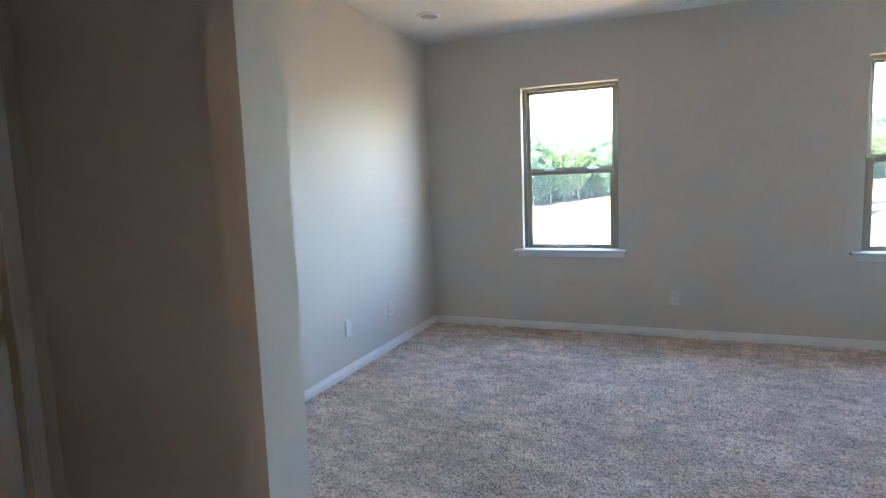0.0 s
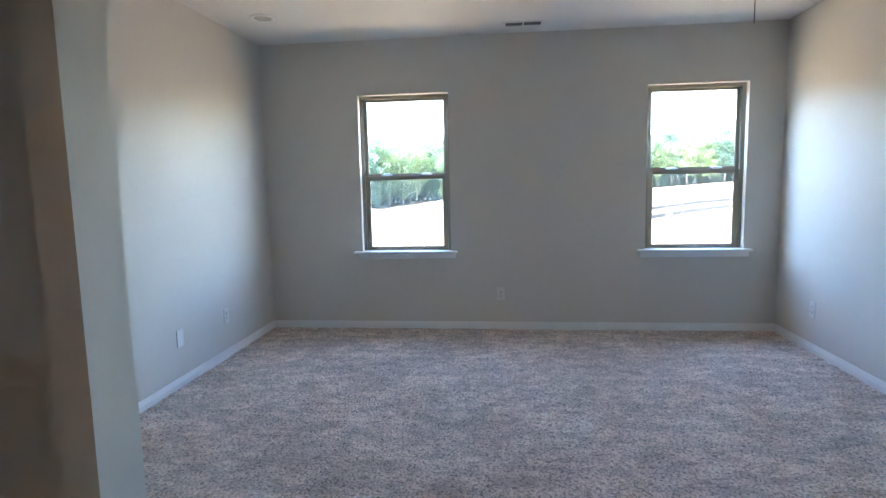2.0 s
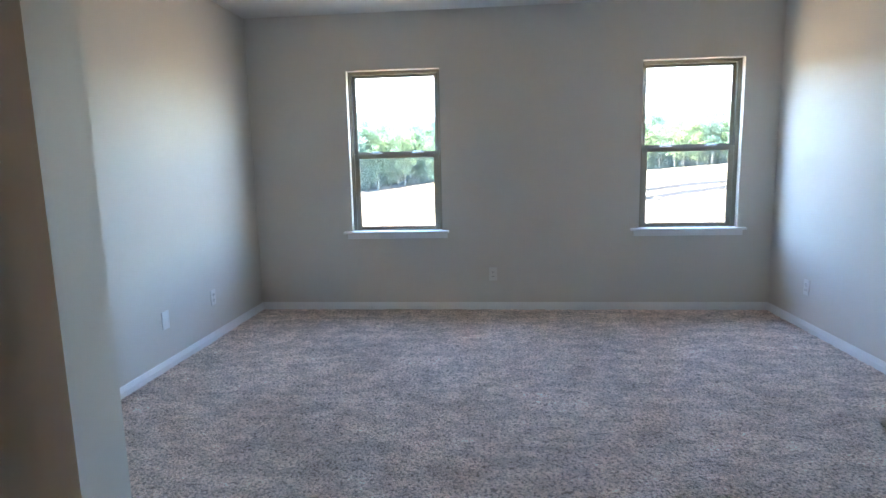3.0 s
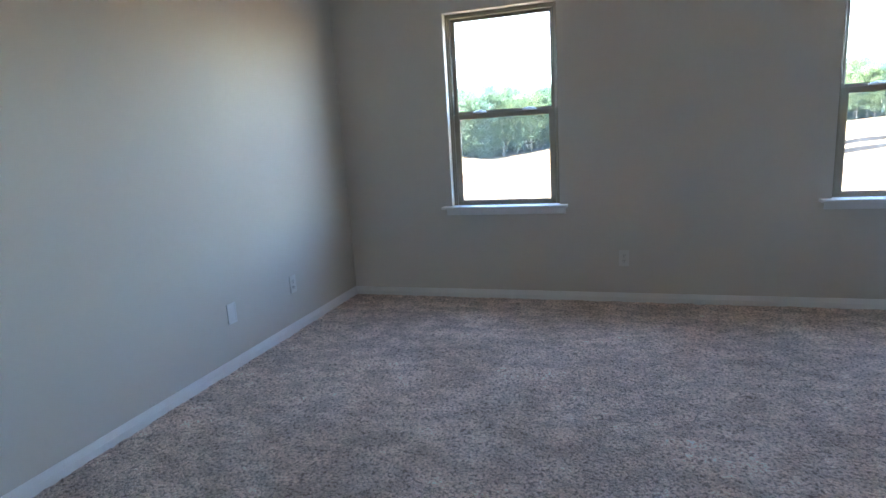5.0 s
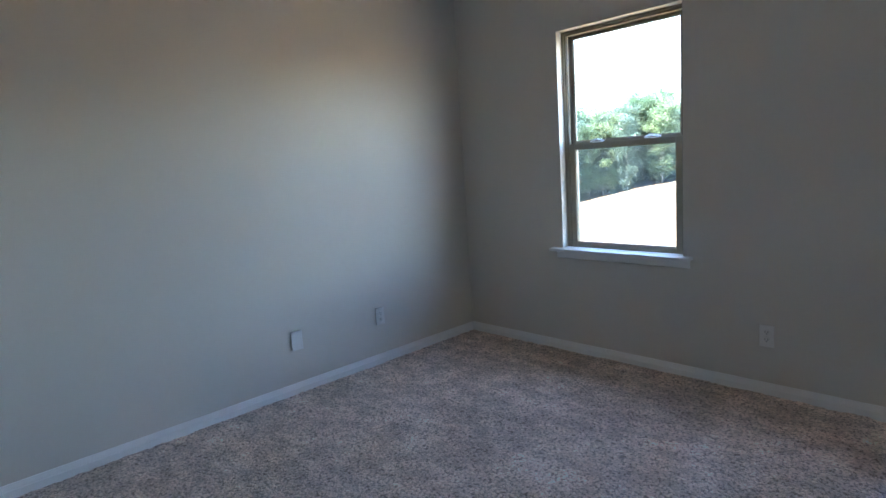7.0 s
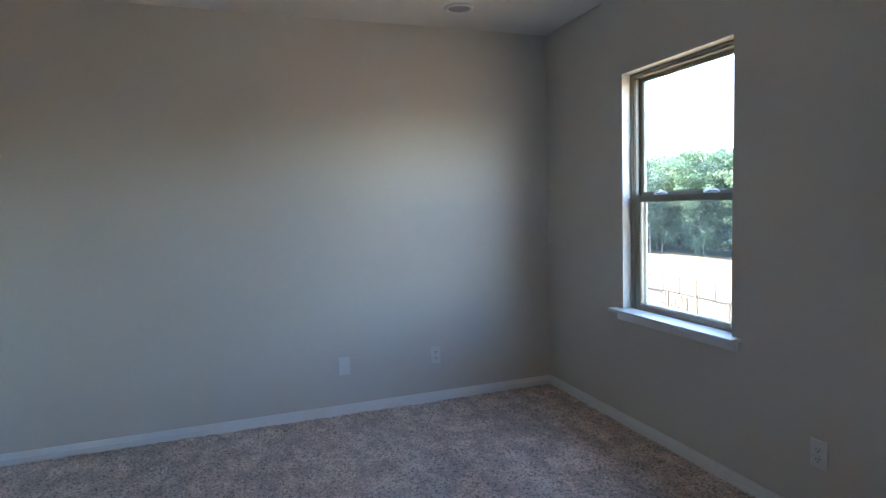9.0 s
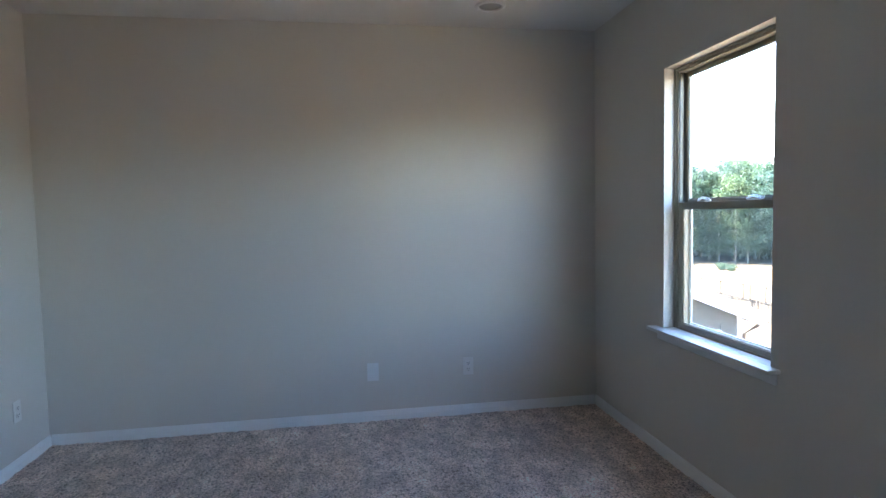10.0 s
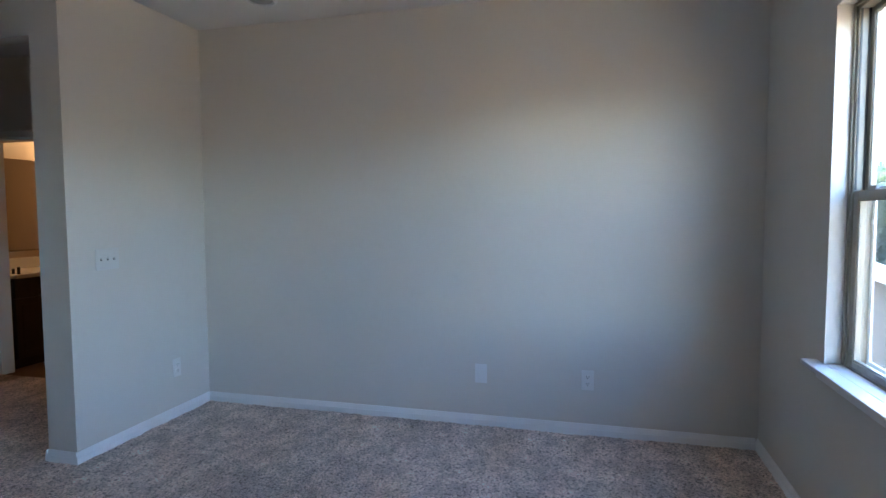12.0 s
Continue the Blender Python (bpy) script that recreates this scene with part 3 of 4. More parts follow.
def register(x, y):
    r = empty("ceiling_vent", x, y, TOP, label="white metal ceiling air register with dark slots", category="air vent")
    a, b = 0.170, 0.072
    z = TOP - 0.0005
    part("vent_frame", boxes((x - a, x + a, y - b, y - b + 0.022, z - 0.006, z), (x - a, x + a, y + b - 0.022, y + b, z - 0.006, z),
                             (x - a, x - a + 0.022, y - b + 0.022, y + b - 0.022, z - 0.006, z), (x + a - 0.022, x + a, y - b + 0.022, y + b - 0.022, z - 0.006, z),
                             (x - 0.006, x + 0.006, y - b + 0.022, y + b - 0.022, z - 0.006, z), bevel=0.0015), GRILLE, r)
    part("duct_opening", boxes((x - a + 0.022, x + a - 0.022, y - b + 0.022, y + b - 0.022, z - 0.0008, z)), DUCT, r, "dark duct opening")
    for s in (-1, 1):
        for k in range(9):
            xc = x + s * (0.018 + k * 0.0158)
            bm = boxes((-0.0006, 0.0006, -b + 0.022, b - 0.022, -0.006, 0.006))
            bmesh.ops.transform(bm, matrix=pose(xc, y, z - 0.005, 0, 38 * s, 0), verts=bm.verts)
            part("slat", bm, DUCT, r)


register(0.365, 5.118)


def pull_cord():
    c = empty("pull_cord", 1.60, 3.56, TOP, label="thin dark pull cord hanging from the ceiling", category="cord")
    bm = bmesh.new()
    tube(bm, [(1.60, 3.56, TOP - 0.004), (1.601, 3.56, TOP - 0.2), (1.600, 3.561, 2.42), (1.60, 3.56, 2.275)], 0.0028, 8)
    part("cord", bm, CORD, c)
    bm = bmesh.new()
    lathe(bm, [(0.018, TOP - 0.0005), (0.018, TOP - 0.004), (0.006, TOP - 0.008), (0, TOP - 0.008)], 1.60, 3.56, 20)
    part("cord_eye", bm, PLATE, c, "white ceiling eyelet")


pull_cord()


# ---- bathroom glimpse ----
def vanity():
    x0, x1, y0, y1 = -3.70, DX - HT - 0.02, -1.10, -0.545
    v = empty("vanity_cabinet", (x0 + x1) / 2, -0.82, 0.005, label="dark espresso bathroom vanity cabinet on the vinyl floor", category="cabinet")
    part("body", boxes((x0, x1, y0 + 0.001, y1 - 0.02, 0.10, 0.845), (x0, x1, y0 + 0.001, y1 - 0.09, 0.005, 0.10)), ESPRESSO, v)
    n = 3
    w = (x1 - x0) / n
    for k in range(n):
        a, b = x0 + k * w + 0.006, x0 + (k + 1) * w - 0.006
        d = part("cabinet_door", boxes((a, b, y1 - 0.02, y1, 0.115, 0.66), bevel=0.002), ESPRESSO, v)
        part("door_panel", boxes((a + 0.06, b - 0.06, y1, y1 + 0.004, 0.175, 0.60), bevel=0.002), ESPRESSO, d)
        part("drawer_front", boxes((a, b, y1 - 0.02, y1, 0.672, 0.835), bevel=0.002), ESPRESSO, v)
    c = empty("bathroom_counter", (x0 + x1) / 2, -0.82, 0.846, label="cream cultured marble counter with backsplash in the bathroom", category="counter")
    part("countertop", boxes((x0 - 0.01, x1, y0 + 0.001, -0.515, 0.846, 0.882), bevel=0.005, segments=2), MARBLE, c)
    part("backsplash", boxes((x0 - 0.01, x1, y0 + 0.001, y0 + 0.021, 0.8825, 0.99), bevel=0.003), MARBLE, c)
    m = empty("wall_mirror", -3.02, -1.09, 1.07, label="frameless mirror on the bathroom wall above the backsplash", category="mirror")
    part("mirror_glass", boxes((-3.60, DX - HT - 0.03, -1.0995, -1.094, 1.07, 1.975)), MIRROR, m)
    part("mirror_channel", boxes((-3.60, DX - HT - 0.03, -1.0995, -1.089, 1.055, 1.0695)), CHROME, m, "brushed metal mirror channel")
    f = empty("vanity_light", -2.98, -1.09, 2.20, label="lit five-lamp vanity light above the mirror", category="wall light")
    part("back_bar", boxes((-3.28, -2.68, -1.0995, -1.075, 2.24, 2.30), bevel=0.004), CHROME, f, "brushed nickel bar")
    for xc in (-3.24, -3.11, -2.98, -2.85, -2.72):
        bm = bmesh.new()
        tube(bm, [(xc, -1.076, 2.27), (xc, -1.03, 2.28), (xc, -1.0, 2.27), (xc, -1.0, 2.26)], 0.008, 8)
        part("arm", bm, CHROME, f)
        bm = bmesh.new()
        lathe(bm, [(0.0, 2.262), (0.028, 2.260), (0.036, 2.235), (0.050, 2.195), (0.062, 2.165), (0.058, 2.165), (0.045, 2.195), (0.0, 2.20)], xc, -1.0, 24)
        part("shade", bm, SHADE, f, "glowing frosted glass shade", True)
    lamp = new("vanity_lamp", bpy.data.lights.new("vanity_lamp", "POINT"))
    lamp.data.energy, lamp.data.color, lamp.data.shadow_soft_size = 0.46, (1.0, 0.58, 0.27), 0.06
    lamp.location = (-3.30, -0.93, 2.19)


vanity()
tagged(part("strike_plate", boxes((DX - 0.060, DX - 0.030, -0.3668, -0.3652, 0.90, 0.965), (DX - 0.004, DX + 0.016, -0.3665, -0.3570, 0.91, 0.955), bevel=0.0008), BRONZE), "dark bronze strike plate on the bathroom door jamb", "strike plate")

# ---- ground outside ----
AZ = [-40, -20.4, -13.7, 6, 10.8, 13.5, 19.3, 20.5, 23.7, 27.7, 29.2, 38.4, 47.7, 70, 110]
EL = [0.2, -0.62, -1.10, -1.8, -2.3, -2.65, -2.2, -2.30, -3.30, -3.80, -4.25, -5.9, -5.14, -5.14, -5.2]
RR = [120, 118, 115, 95, 90, 85, 78, 76, 74, 72, 72, 70, 70, 70, 70]
G0 = -3.6


def treeline(az):
    r = float(np.interp(az, AZ, RR))
    return r, 1.45 + r * math.tan(radians(float(np.interp(az, AZ, EL))))


def ground_z(x, y):
    r = math.hypot(x - 1.0, y - 2.5)
    az = math.degrees(math.atan2(-(x - 1.0), y - 2.5))
    back = min(1.0, max(0.0, (140 - abs(az - 15)) / 40))
    rt, zt = treeline(max(-40, min(110, az)))
    zt = G0 + (zt - G0) * back
    s = min(1.0, max(0.0, (r - 16) / (rt - 16)))
    z = G0 + (zt - G0) * s
    bumps = noise.noise(Vector((x * 0.05, y * 0.05, 0.3))) * 0.25 + noise.noise(Vector((x * 0.22, y * 0.22, 5.1))) * 0.10
    return z + bumps * min(1.0, max(0.0, (r - 14) / 20)) * (1 if r < rt else 0.6)


def terrain():
    radii = [0.0] + [6 + 2.0 * k for k in range(62)] + [135, 150, 175, 220, 300, 450, 700, 1100, 1800]
    bm = bmesh.new()
    n = 240
    rings = []
    for r in radii:
        if r == 0:
            rings.append([bm.verts.new((1.0, 2.5, G0))])
            continue
        rings.append([bm.verts.new((1.0 + r * math.cos(a), 2.5 + r * math.sin(a), ground_z(1.0 + r * math.cos(a), 2.5 + r * math.sin(a)))) for a in [2 * math.pi * i / n for i in range(n)]])
    for a, b in zip(rings, rings[1:]):
        for i in range(n):
            j = (i + 1) % n
            f = bm.faces.new((a[0], b[i], b[j]) if len(a) == 1 else (a[i], b[i], b[j], a[j]))
            c = f.calc_center_median()
            az = math.degrees(math.atan2(-(c.x - 1.0), c.y - 2.5))
            if -60 < az < 120 and math.hypot(c.x - 1.0, c.y - 2.5) > treeline(max(-40, min(110, az)))[0] + 1.0:
                f.material_index = 1
    tagged(part("ground", bm, (EARTH, LITTER), label="sunlit graded clay ground with straw and thin grass", smooth=True), kind="structure")


terrain()


# ---- neighbouring house ----
def neighbour():
    X0, X1, Y1, EAVE, PITCH = -21.0, -10.0, 12.50, -0.90, 0.40
    Y0, half = -4.6, 8.6
    gz = G0 - 0.25
    ridge = EAVE + half * PITCH
    h = empty("neighbour_house", -15.5, 4.0, G0, label="low neighbouring house with warm grey lap siding and white fascia", category="house")
    bm = bmesh.new()
    top = EAVE - 0.10
    for x in (X1 - 0.12, X0):
        pts = [(x, Y0, gz), (x, Y1, gz), (x, Y1, top), (x, Y1 - half, top + half * PITCH), (x, Y0, top)]
        f = bm.faces.new([bm.verts.new(p) for p in pts])
        r = bmesh.ops.extrude_face_region(bm, geom=[f])
        bmesh.ops.translate(bm, vec=(0.10, 0, 0), verts=[e for e in r["geom"] if isinstance(e, bmesh.types.BMVert)])
    for y in (Y0, Y1 - 0.10):
        box(bm, X0 + 0.1, X1 - 0.121, y, y + 0.10, gz, top)
    part("wall", bm, SIDING, h, "warm grey gable walls")
    z = gz + 0.02
    while z < ridge - 0.25:
        zt = z + 0.175
        a = Y1 - max(0.0, (zt - top) / PITCH) if zt > top else Y1
        b = Y1 - half * 2 + max(0.0, (zt - top) / PITCH) if zt > top else Y0
        b = max(b, Y0)
        cuts = [(b, a)]
        if -2.55 < z < -1.30:
            cuts = [(b, 11.62), (11.99, a)]
        for c, d in cuts:
            if d - c > 0.05:
                bm = bmesh.new()
                vs = [bm.verts.new(p) for p in ((X1 - 0.02, c, z), (X1 + 0.016, c, z), (X1 - 0.006, c, zt), (X1 - 0.02, c, zt), (X1 - 0.02, d, z), (X1 + 0.016, d, z), (X1 - 0.006, d, zt), (X1 - 0.02, d, zt))]
                for q in ((0, 1, 2, 3), (4, 7, 6, 5), (0, 4, 5, 1), (1, 5, 6, 2), (2, 6, 7, 3), (3, 7, 4, 0)):
                    bm.faces.new([vs[i] for i in q])
                part("siding_board", bm, SIDING, h)
        z += 0.172
    # roof slopes with rake boards, eave fascia
    ov = 0.38
    for s in (1, -1):
        yc = Y1 - half
        ye = yc + s * (half + ov)
        ze = EAVE - ov * PITCH + 0.0
        bm = bmesh.new()
        vs = [bm.verts.new(p) for p in ((X0 - 0.3, yc, ridge + 0.01), (X1 + 0.343, yc, ridge + 0.01), (X1 + 0.343, ye + 0.04 * s, ze + 0.01), (X0 - 0.3, ye + 0.04 * s, ze + 0.01), (X0 - 0.3, yc, ridge + 0.035), (X1 + 0.343, yc, ridge + 0.035), (X1 + 0.343, ye + 0.04 * s, ze + 0.035), (X0 - 0.3, ye + 0.04 * s, ze + 0.035))]
        for q in ((0, 1, 2, 3), (4, 7, 6, 5), (0, 4, 5, 1), (1, 5, 6, 2), (2, 6, 7, 3), (3, 7, 4, 0)):
            bm.faces.new([vs[i] for i in q])
        part("roof", bm, SHINGLE, h, "weathered grey shingle roof")
        bm = bmesh.new()
        vs = [bm.verts.new(p) for p in ((X1 + 0.345, yc, ridge - 0.22), (X1 + 0.375, yc, ridge - 0.22), (X1 + 0.375, yc, ridge + 0.085), (X1 + 0.345, yc, ridge + 0.085),
                                        (X1 + 0.345, ye, ze - 0.22), (X1 + 0.375, ye, ze - 0.22), (X1 + 0.375, ye, ze + 0.085), (X1 + 0.345, ye, ze + 0.085))]
        for q in ((0, 1, 2, 3), (4, 7, 6, 5), (0, 4, 5, 1), (1, 5, 6, 2), (2, 6, 7, 3), (3, 7, 4, 0)):
            bm.faces.new([vs[i] for i in q])
        part("rake_board", bm, FASCIA, h, "white rake board")
        bm = bmesh.new()
        vs = [bm.verts.new(p) for p in ((X1 + 0.0, yc, ridge - 0.03), (X1 + 0.344, yc, ridge - 0.03), (X1 + 0.344, ye, ze - 0.03), (X1 + 0.0, ye, ze - 0.03),
                                        (X1 + 0.0, yc, ridge - 0.01), (X1 + 0.344, yc, ridge - 0.01), (X1 + 0.344, ye, ze - 0.01), (X1 + 0.0, ye, ze - 0.01))]
        for q in ((0, 1, 2, 3), (4, 7, 6, 5), (0, 4, 5, 1), (1, 5, 6, 2), (2, 6, 7, 3), (3, 7, 4, 0)):
            bm.faces.new([vs[i] for i in q])
        part("soffit", bm, FASCIA, h, "white soffit")
        part("eave_fascia", boxes((X0 - 0.3, X1 + 0.34, min(ye, ye + s * 0.03), max(ye, ye + s * 0.03), ze - 0.20, ze + 0.004)), FASCIA, h)
    ye, ze = Y1 + ov + 0.032, EAVE - ov * PITCH
    part("gutter", boxes((X0 - 0.3, X1 + 0.30, ye, ye + 0.11, ze - 0.08, ze + 0.03), bevel=0.01), FASCIA, h, "white gutter")
    bm = bmesh.new()
    tube(bm, [(X1 + 0.10, ye + 0.05, ze - 0.08), (X1 + 0.10, ye - 0.05, ze - 0.25), (X1 + 0.04, Y1 + 0.06, ze - 0.42), (X1 + 0.04, Y1 + 0.06, gz + 0.1)], 0.045, 10)
    part("downspout", bm, GUTTER, h, "brown downspout")
    part("corner_board", boxes((X1 - 0.05, X1 + 0.024, Y1 - 0.10, Y1 + 0.024, gz, top)), FASCIA, h, "white corner board")
    w = part("window", boxes((X1 - 0.01, X1 + 0.035, 11.62, 11.70, -2.50, -1.36), (X1 - 0.01, X1 + 0.035, 11.91, 11.99, -2.50, -1.36), (X1 - 0.01, X1 + 0.035, 11.70, 11.91, -1.45, -1.36),
                             (X1 - 0.01, X1 + 0.035, 11.70, 11.91, -2.50, -2.41), (X1 - 0.005, X1 + 0.02, 11.70, 11.91, -1.95, -1.91), bevel=0.004), FASCIA, h, "white window surround")
    part("pane", boxes((X1 - 0.008, X1 - 0.002, 11.70, 11.91, -2.41, -1.45)), plain("dark_house_glass", (0.10, 0.12, 0.14), 0.05, vary=0.02, relief=0), w, "dark reflective pane")


neighbour()


# ---- fences ----
def fence(name, p, q, height, spacing, pickets, label):
    a, b = Vector((*p, 0)), Vector((*q, 0))
    n = max(1, round((b - a).length / spacing))
    f = empty(name, a.x, a.y, ground_z(a.x, a.y), label=label, category="fence")
    pts = [a.lerp(b, k / n) for k in range(n + 1)]
    gz = [ground_z(v.x, v.y) for v in pts]
    for v, g in zip(pts, gz):
        bm = boxes((v.x - 0.027, v.x + 0.027, v.y - 0.027, v.y + 0.027, g - 0.25, g + height), bevel=0.006)
        part("post", bm, METALFENCE, f)
    for h in (0.12, height - 0.12):
        for k in range(n):
            bm = bmesh.new()
            tube(bm, [(pts[k].x, pts[k].y, gz[k] + h), (pts[k + 1].x, pts[k + 1].y, gz[k + 1] + h)], 0.026, 4)
            part("rail", bm, METALFENCE, f)
    if pickets:
        bm = bmesh.new()
        for k in range(n):
            for j in range(1, pickets + 1):
                v = pts[k].lerp(pts[k + 1], j / (pickets + 1))
                g = gz[k] + (gz[k + 1] - gz[k]) * j / (pickets + 1)
                box(bm, v.x - 0.010, v.x + 0.010, v.y - 0.010, v.y + 0.010, g + 0.05, g + height - 0.05)
        tagged(part("picket", bm, METALFENCE, f), kind="stuff")


fence("far_fence", (-38.0, 27.2), (-29.0, 26.8), 1.05, 2.25, 0, "thin black post and rail fence with wide bays")
fence("far_fence", (-28.4, 26.8), (-20.0, 26.4), 1.05, 1.37, 0, "thin black post and rail fence with narrow bays")
fence("low_fence", (-34.0, 26.0), (-19.0, 22.4), 0.75, 2.4, 9, "low black picket fence between the graded lots")
fence("near_fence", (-25.0, 21.9), (-16.0, 21.8), 1.05, 1.95, 7, "black metal picket fence behind the neighbouring house")


def silt_fence(az0, az1, r0, r1):
    """A low black fabric strip on stakes, following the slope."""
    n = 26
    pts = []
    for k in range(n + 1):
        az, r = radians(az0 + (az1 - az0) * k / n), r0 + (r1 - r0) * k / n
        x, y = 1.0 - r * math.sin(az), 2.5 + r * math.cos(az)
        pts.append(Vector((x, y, ground_z(x, y))))
    s = empty("silt_fence", *pts[0], label="low black silt fence on stakes across the bare slope", category="silt fence", group="silt fences on the slope")
    bm = bmesh.new()
    for a, b in zip(pts, pts[1:]):
        d = (b - a).cross(Vector((0, 0, 1))).normalized() * 0.02
        ha, hb = 0.42 + 0.08 * noise.noise(a * 0.4), 0.42 + 0.05 * noise.noise(b * 0.4)
        vs = [bm.verts.new(p) for p in (a - d, a + d, a + d + Vector((0, 0, ha)), a - d + Vector((0, 0, ha)), b - d, b + d, b + d + Vector((0, 0, hb)), b - d + Vector((0, 0, hb)))]
        for q in ((0, 4, 5, 1), (1, 5, 6, 2), (2, 6, 7, 3), (3, 7, 4, 0)):
            bm.faces.new([vs[i] for i in q])
    part("fabric", bm, SILT, s, "black geotextile fabric")
    for p in pts[::2]:
        part("stake", boxes((p.x - 0.025, p.x + 0.025, p.y - 0.055, p.y - 0.025, p.z - 0.2, p.z + 0.45)), BARK, s)


silt_fence(-8.0, -26.0, 56.0, 78.0)
silt_fence(-8.0, -26.0, 47.0, 68.0)


def lump(name, x, y, sx, sy, sz, material, label, category, seed):
    bm = bmesh.new()
    bmesh.ops.create_icosphere(bm, subdivisions=3, radius=1)
    for v in bm.verts:
        k = 1 + 0.35 * noise.noise(v.co * 1.7 + Vector((seed, 0, 0))) + 0.15 * noise.noise(v.co * 5 + Vector((seed, 0, 0)))
        v.co = Vector((v.co.x * sx * k, v.co.y * sy * k, v.co.z * sz * k))
    bmesh.ops.translate(bm, vec=(x, y, ground_z(x, y) + sz * 0.35), verts=bm.verts)
    tagged(part(name, bm, material, smooth=True), label, category)


lump("clay_heap", 1.0 - 49 * math.sin(radians(16.6)), 2.5 + 49 * math.cos(radians(16.6)), 0.55, 0.4, 0.3, REDCLAY, "small heap of red clay on the bare ground", "clay heap", 2)
lump("clay_heap", 1.0 - 47 * math.sin(radians(17.9)), 2.5 + 47 * math.cos(radians(17.9)), 0.4, 0.25, 0.12, SILT, "low dark heap of wet soil on the bare ground", "soil heap", 7)



def far_spot(az, r):
    return 1.0 - r * math.sin(radians(az)), 2.5 + r * math.cos(radians(az))


lump("soil_heap", *far_spot(-15.2, 54), 0.5, 0.35, 0.28, SILT, "small dark heap of wet soil by the silt fence", "soil heap", 11)
lump("soil_heap", *far_spot(50.5, 32), 0.32, 0.25, 0.16, SILT, "small dark heap of soil near the picket fence", "soil heap", 15)

# ---- trees ----
def leaf_cloud(rng, centre, rad, count, size):
    """Loose small leaves in an uneven clump; returns arrays of corners."""
    d = rng.normal(size=(count, 3))
    d /= np.linalg.norm(d, axis=1)[:, None]
    rr = rad * rng.random(count) ** 0.45
    c = np.array(centre) + d * rr[:, None] * np.array([1, 1, 0.75])
    u = rng.normal(size=(count, 3))
    u /= np.linalg.norm(u, axis=1)[:, None]
    v = np.cross(u, rng.normal(size=(count, 3)))
    v /= np.linalg.norm(v, axis=1)[:, None]
    s = size * (0.6 + 0.8 * rng.random(count))[:, None]
    return np.stack([c - u * s, c - v * s * 0.6, c + u * s, c + v * s * 0.6], 1)


def tree(seed, height, slim, leafy, crown_from, material):
    rng = np.random.default_rng(seed)
    t = empty("tree", 0, 0, 0)
    bm = bmesh.new()
    bend = rng.normal(size=2) * 0.35
    r0 = 0.0065 * height + 0.015
    spine = [Vector((bend[0] * (k / 6) ** 2, bend[1] * (k / 6) ** 2, height * 0.93 * k / 6 - (0.4 if k == 0 else 0))) for k in range(7)]
    tube(bm, spine, [r0 * (1.25 if k == 0 else 1) * (1 - 0.86 * k / 6) for k in range(7)], 7)
    leaves = []
    n = 19
    for k in range(n):
        f = crown_from + (0.97 - crown_from) * (k + 0.5 * rng.random()) / n
        z = height * 0.93 * f
        b = spine[0].lerp(spine[-1], f)
        b = Vector((bend[0] * f * f, bend[1] * f * f, z))
        ang = k * 2.4 + rng.random()
        reach = height * slim * (0.35 + 0.65 * math.sin(math.pi * min(1, (1 - f) / (1 - crown_from) * 0.8 + 0.12))) * (0.7 + 0.5 * rng.random())
        tip = b + Vector((math.cos(ang) * reach, math.sin(ang) * reach, reach * (0.35 + 0.5 * rng.random())))
        m = b.lerp(tip, 0.5) + Vector((0, 0, -0.06 * reach))
        rb = r0 * (1 - 0.86 * f) * 0.5
        tube(bm, [b, m, tip], [rb, rb * 0.6, rb * 0.2], 5, cap=False)
        for j in range(3):
            c = b.lerp(tip, 0.45 + 0.3 * j) + Vector(rng.normal(size=3) * 0.25)
            leaves.append(leaf_cloud(rng, c, height * 0.075 * (0.7 + 0.7 * rng.random()), int(leafy * 2.5 * (0.6 + 0.8 * rng.random())), 0.095))
    leaves.append(leaf_cloud(rng, spine[-1] + Vector((0, 0, 0.1)), height * 0.07, int(leafy * 2.4), 0.095))
    part("trunk", bm, BARK, t, "pale grey trunk and limbs", True)
    q = np.concatenate(leaves)
    me = bpy.data.meshes.new("crown")
    me.from_pydata(q.reshape(-1, 3).tolist(), [], np.arange(len(q) * 4).reshape(-1, 4).tolist())
    me.materials.append(material)
    c = new("crown", me)
    c.parent = t
    c["label"] = "loose leafy crown"
    return t


TREES = [tree(11, 10.0, 0.15, 46, 0.12, LEAF), tree(12, 10.0, 0.13, 40, 0.30, LEAF2), tree(13, 10.0, 0.17, 50, 0.06, LEAF),
         tree(14, 10.0, 0.10, 36, 0.20, LEAF2), tree(15, 10.0, 0.18, 24, 0.25, LEAF), tree(16, 10.0, 0.14, 52, 0.03, LEAF2)]
LABELS = ["full green broadleaf tree at the wood's edge", "tall dull green tree with a bare pale lower trunk", "broad bushy green tree branching low at the wood's edge",
          "slender dark green tree among the woods", "sparse tree with pale spreading limbs showing", "dense dull green tree leafy to the ground"]


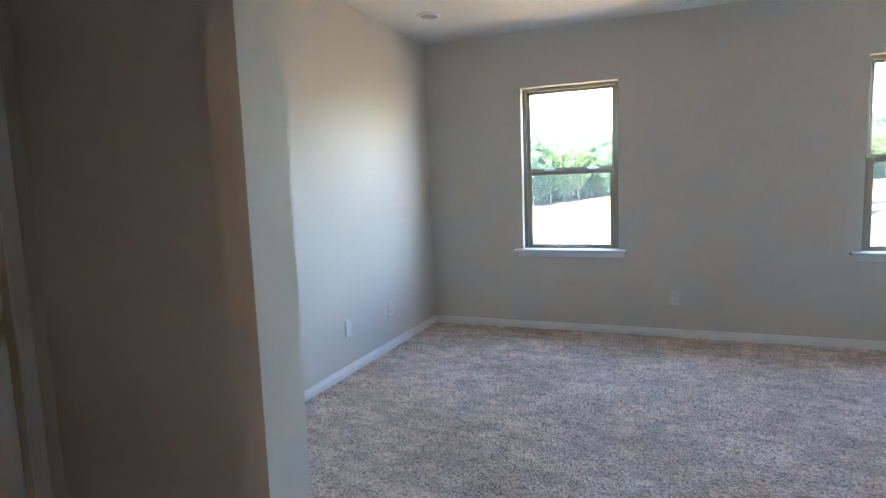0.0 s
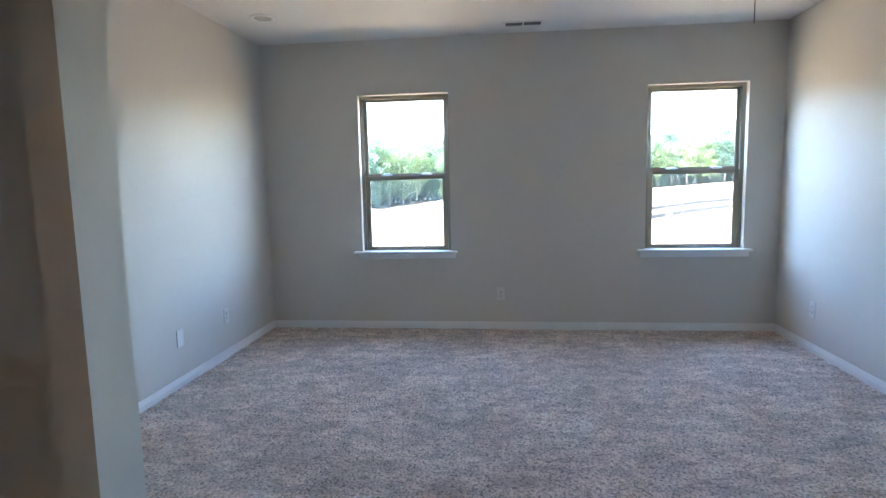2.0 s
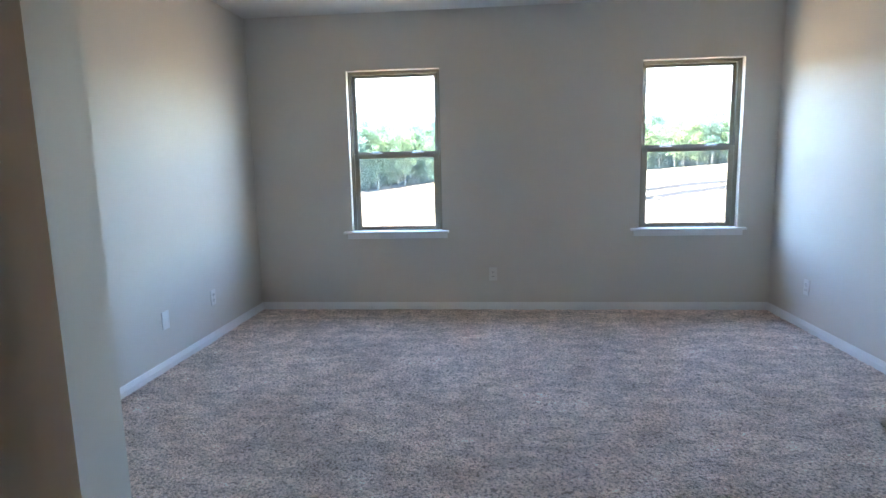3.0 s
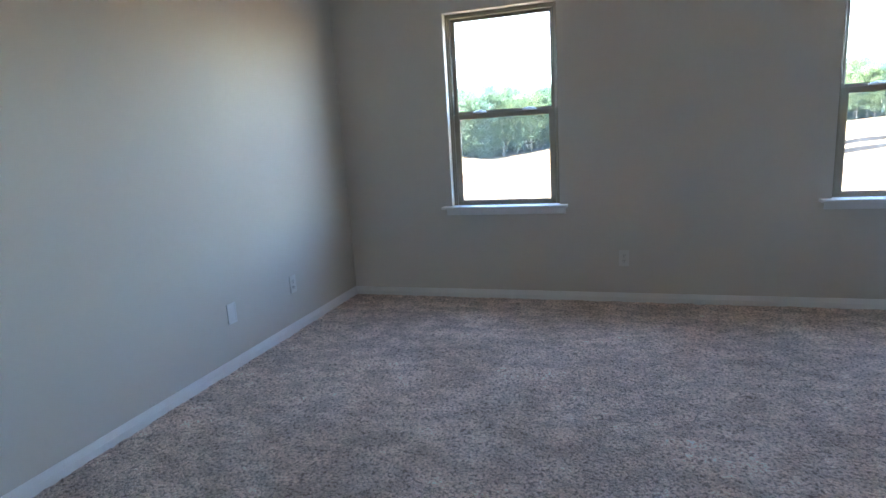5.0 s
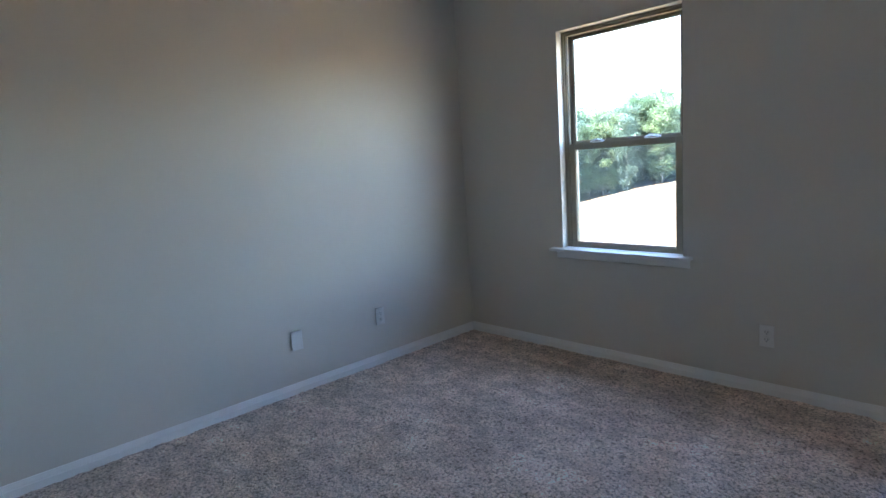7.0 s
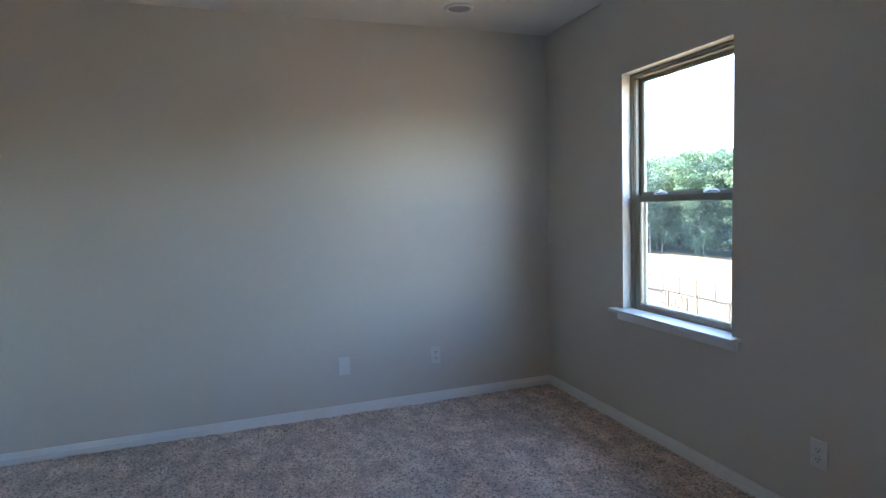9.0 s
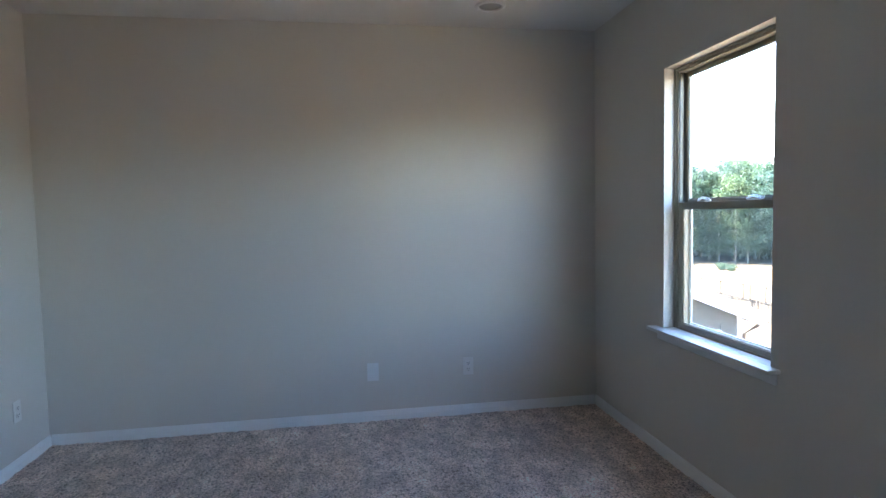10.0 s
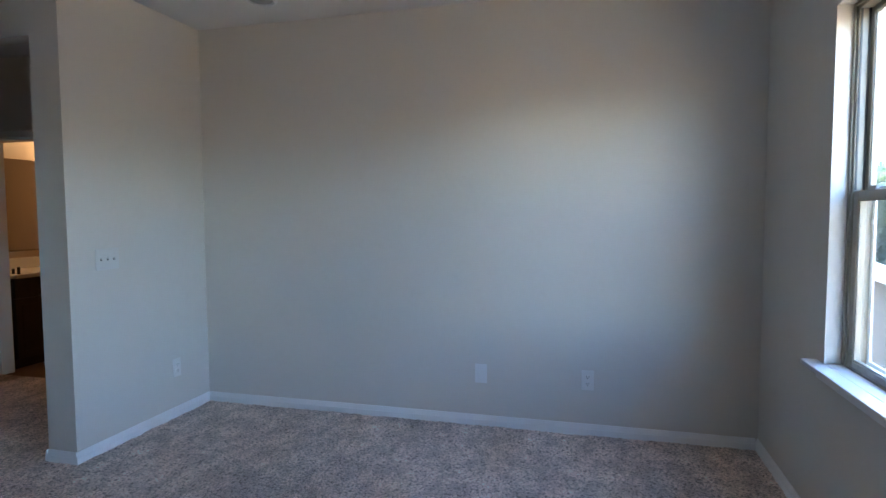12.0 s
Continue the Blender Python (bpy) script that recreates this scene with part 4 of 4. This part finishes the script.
def plant_woods():
    rng = random.Random(21)
    used = set()
    az = 72.0
    while az > -30:
        rt, zt = treeline(az)
        for row in range(4):
            a = az + rng.uniform(-1.0, 1.0)
            r = rt + row * 3.4 + rng.uniform(0, 2.6)
            x, y = 1.0 - r * math.sin(radians(a)), 2.5 + r * math.cos(radians(a))
            g = ground_z(x, y)
            want = 1.45 + r * math.tan(radians(4.35 + 0.7 * math.exp(-((a - 25.5) / 1.8) ** 2) + 0.5 * math.exp(-((a - 13) / 1.5) ** 2) + 1.2 * noise.noise(Vector((a * 0.21, 0, 3))) + 0.8 * noise.noise(Vector((a * 0.9, 0, 8))) + rng.uniform(-0.7, 0.5) - (0.8 if row == 0 else 0)))
            k = rng.randrange(6)
            if row == 0:
                k = rng.choice((0, 2, 5, 4, 1))
            if a < -10 and row == 0:
                k = rng.choice((4, 4, 1, 0))
            sc = max(3.5, want - g) / 10.0
            m = pose(x, y, g, rng.uniform(-3, 3), rng.uniform(-3, 3), rng.uniform(0, 360)) @ Matrix.Diagonal((sc * rng.uniform(0.95, 1.35),) * 2 + (sc, 1))
            if k in used:
                o = copy_thing(TREES[k], m)
                o.matrix_basis = m
            else:
                o = TREES[k]
                o.matrix_basis = m
                used.add(k)
            tagged(o, LABELS[k], "tree", "trees of the woods")
        az -= math.degrees(2.1 / rt)
    # the deep wood behind: trunks and leaves that nobody could count
    nr = np.random.default_rng(5)
    quads = []
    for k in range(520):
        a = 74 - 108 * (k + nr.random()) / 520
        rt, zt = treeline(a)
        r = rt + 9 + 16 * nr.random()
        x, y = 1.0 - r * math.sin(radians(a)), 2.5 + r * math.cos(radians(a))
        g = ground_z(x, y)
        top = 1.45 + r * math.tan(radians(3.2 + 0.8 * nr.random()))
        for j in range(6):
            zc = g + (top - g) * (0.06 + 0.16 * j)
            quads.append(leaf_cloud(nr, (x + nr.normal() * 0.8, y + nr.normal() * 0.8, zc), 1.5, 90, 0.24))
    q = np.concatenate(quads)
    me = bpy.data.meshes.new("far_woods")
    me.from_pydata(q.reshape(-1, 3).tolist(), [], np.arange(len(q) * 4).reshape(-1, 4).tolist())
    me.materials.append(LEAF2)
    tagged(new("far_woods", me), "deep shaded woods behind the first trees", kind="stuff")


plant_woods()


def bush(az, r, width, height):
    nr = np.random.default_rng(31)
    x, y = far_spot(az, r)
    g = ground_z(x, y)
    qs = [leaf_cloud(nr, (x + width * 0.5 * nr.uniform(-1, 1), y + 0.3 * nr.normal(), g + height * (0.2 + 0.35 * nr.random())), height * 0.45, 60, 0.10) for _ in range(14)]
    q = np.concatenate(qs)
    b = empty("bush", x, y, g, label="low pale green bush at the edge of the bare ground", category="bush")
    me = bpy.data.meshes.new("foliage")
    me.from_pydata((q.reshape(-1, 3) - np.array([x, y, g])).tolist(), [], np.arange(len(q) * 4).reshape(-1, 4).tolist())
    me.materials.append(LEAF)
    f = new("foliage", me)
    f.parent = b
    bm = bmesh.new()
    for k in range(6):
        a = k * 1.05
        tube(bm, [(x, y, g - 0.1), (x + 0.3 * width * math.cos(a), y + 0.3 * math.sin(a), g + height * 0.6)], [0.02, 0.006], 5)
    part("stem", bm, BARK, b)


bush(53.2, 62, 2.6, 0.8)
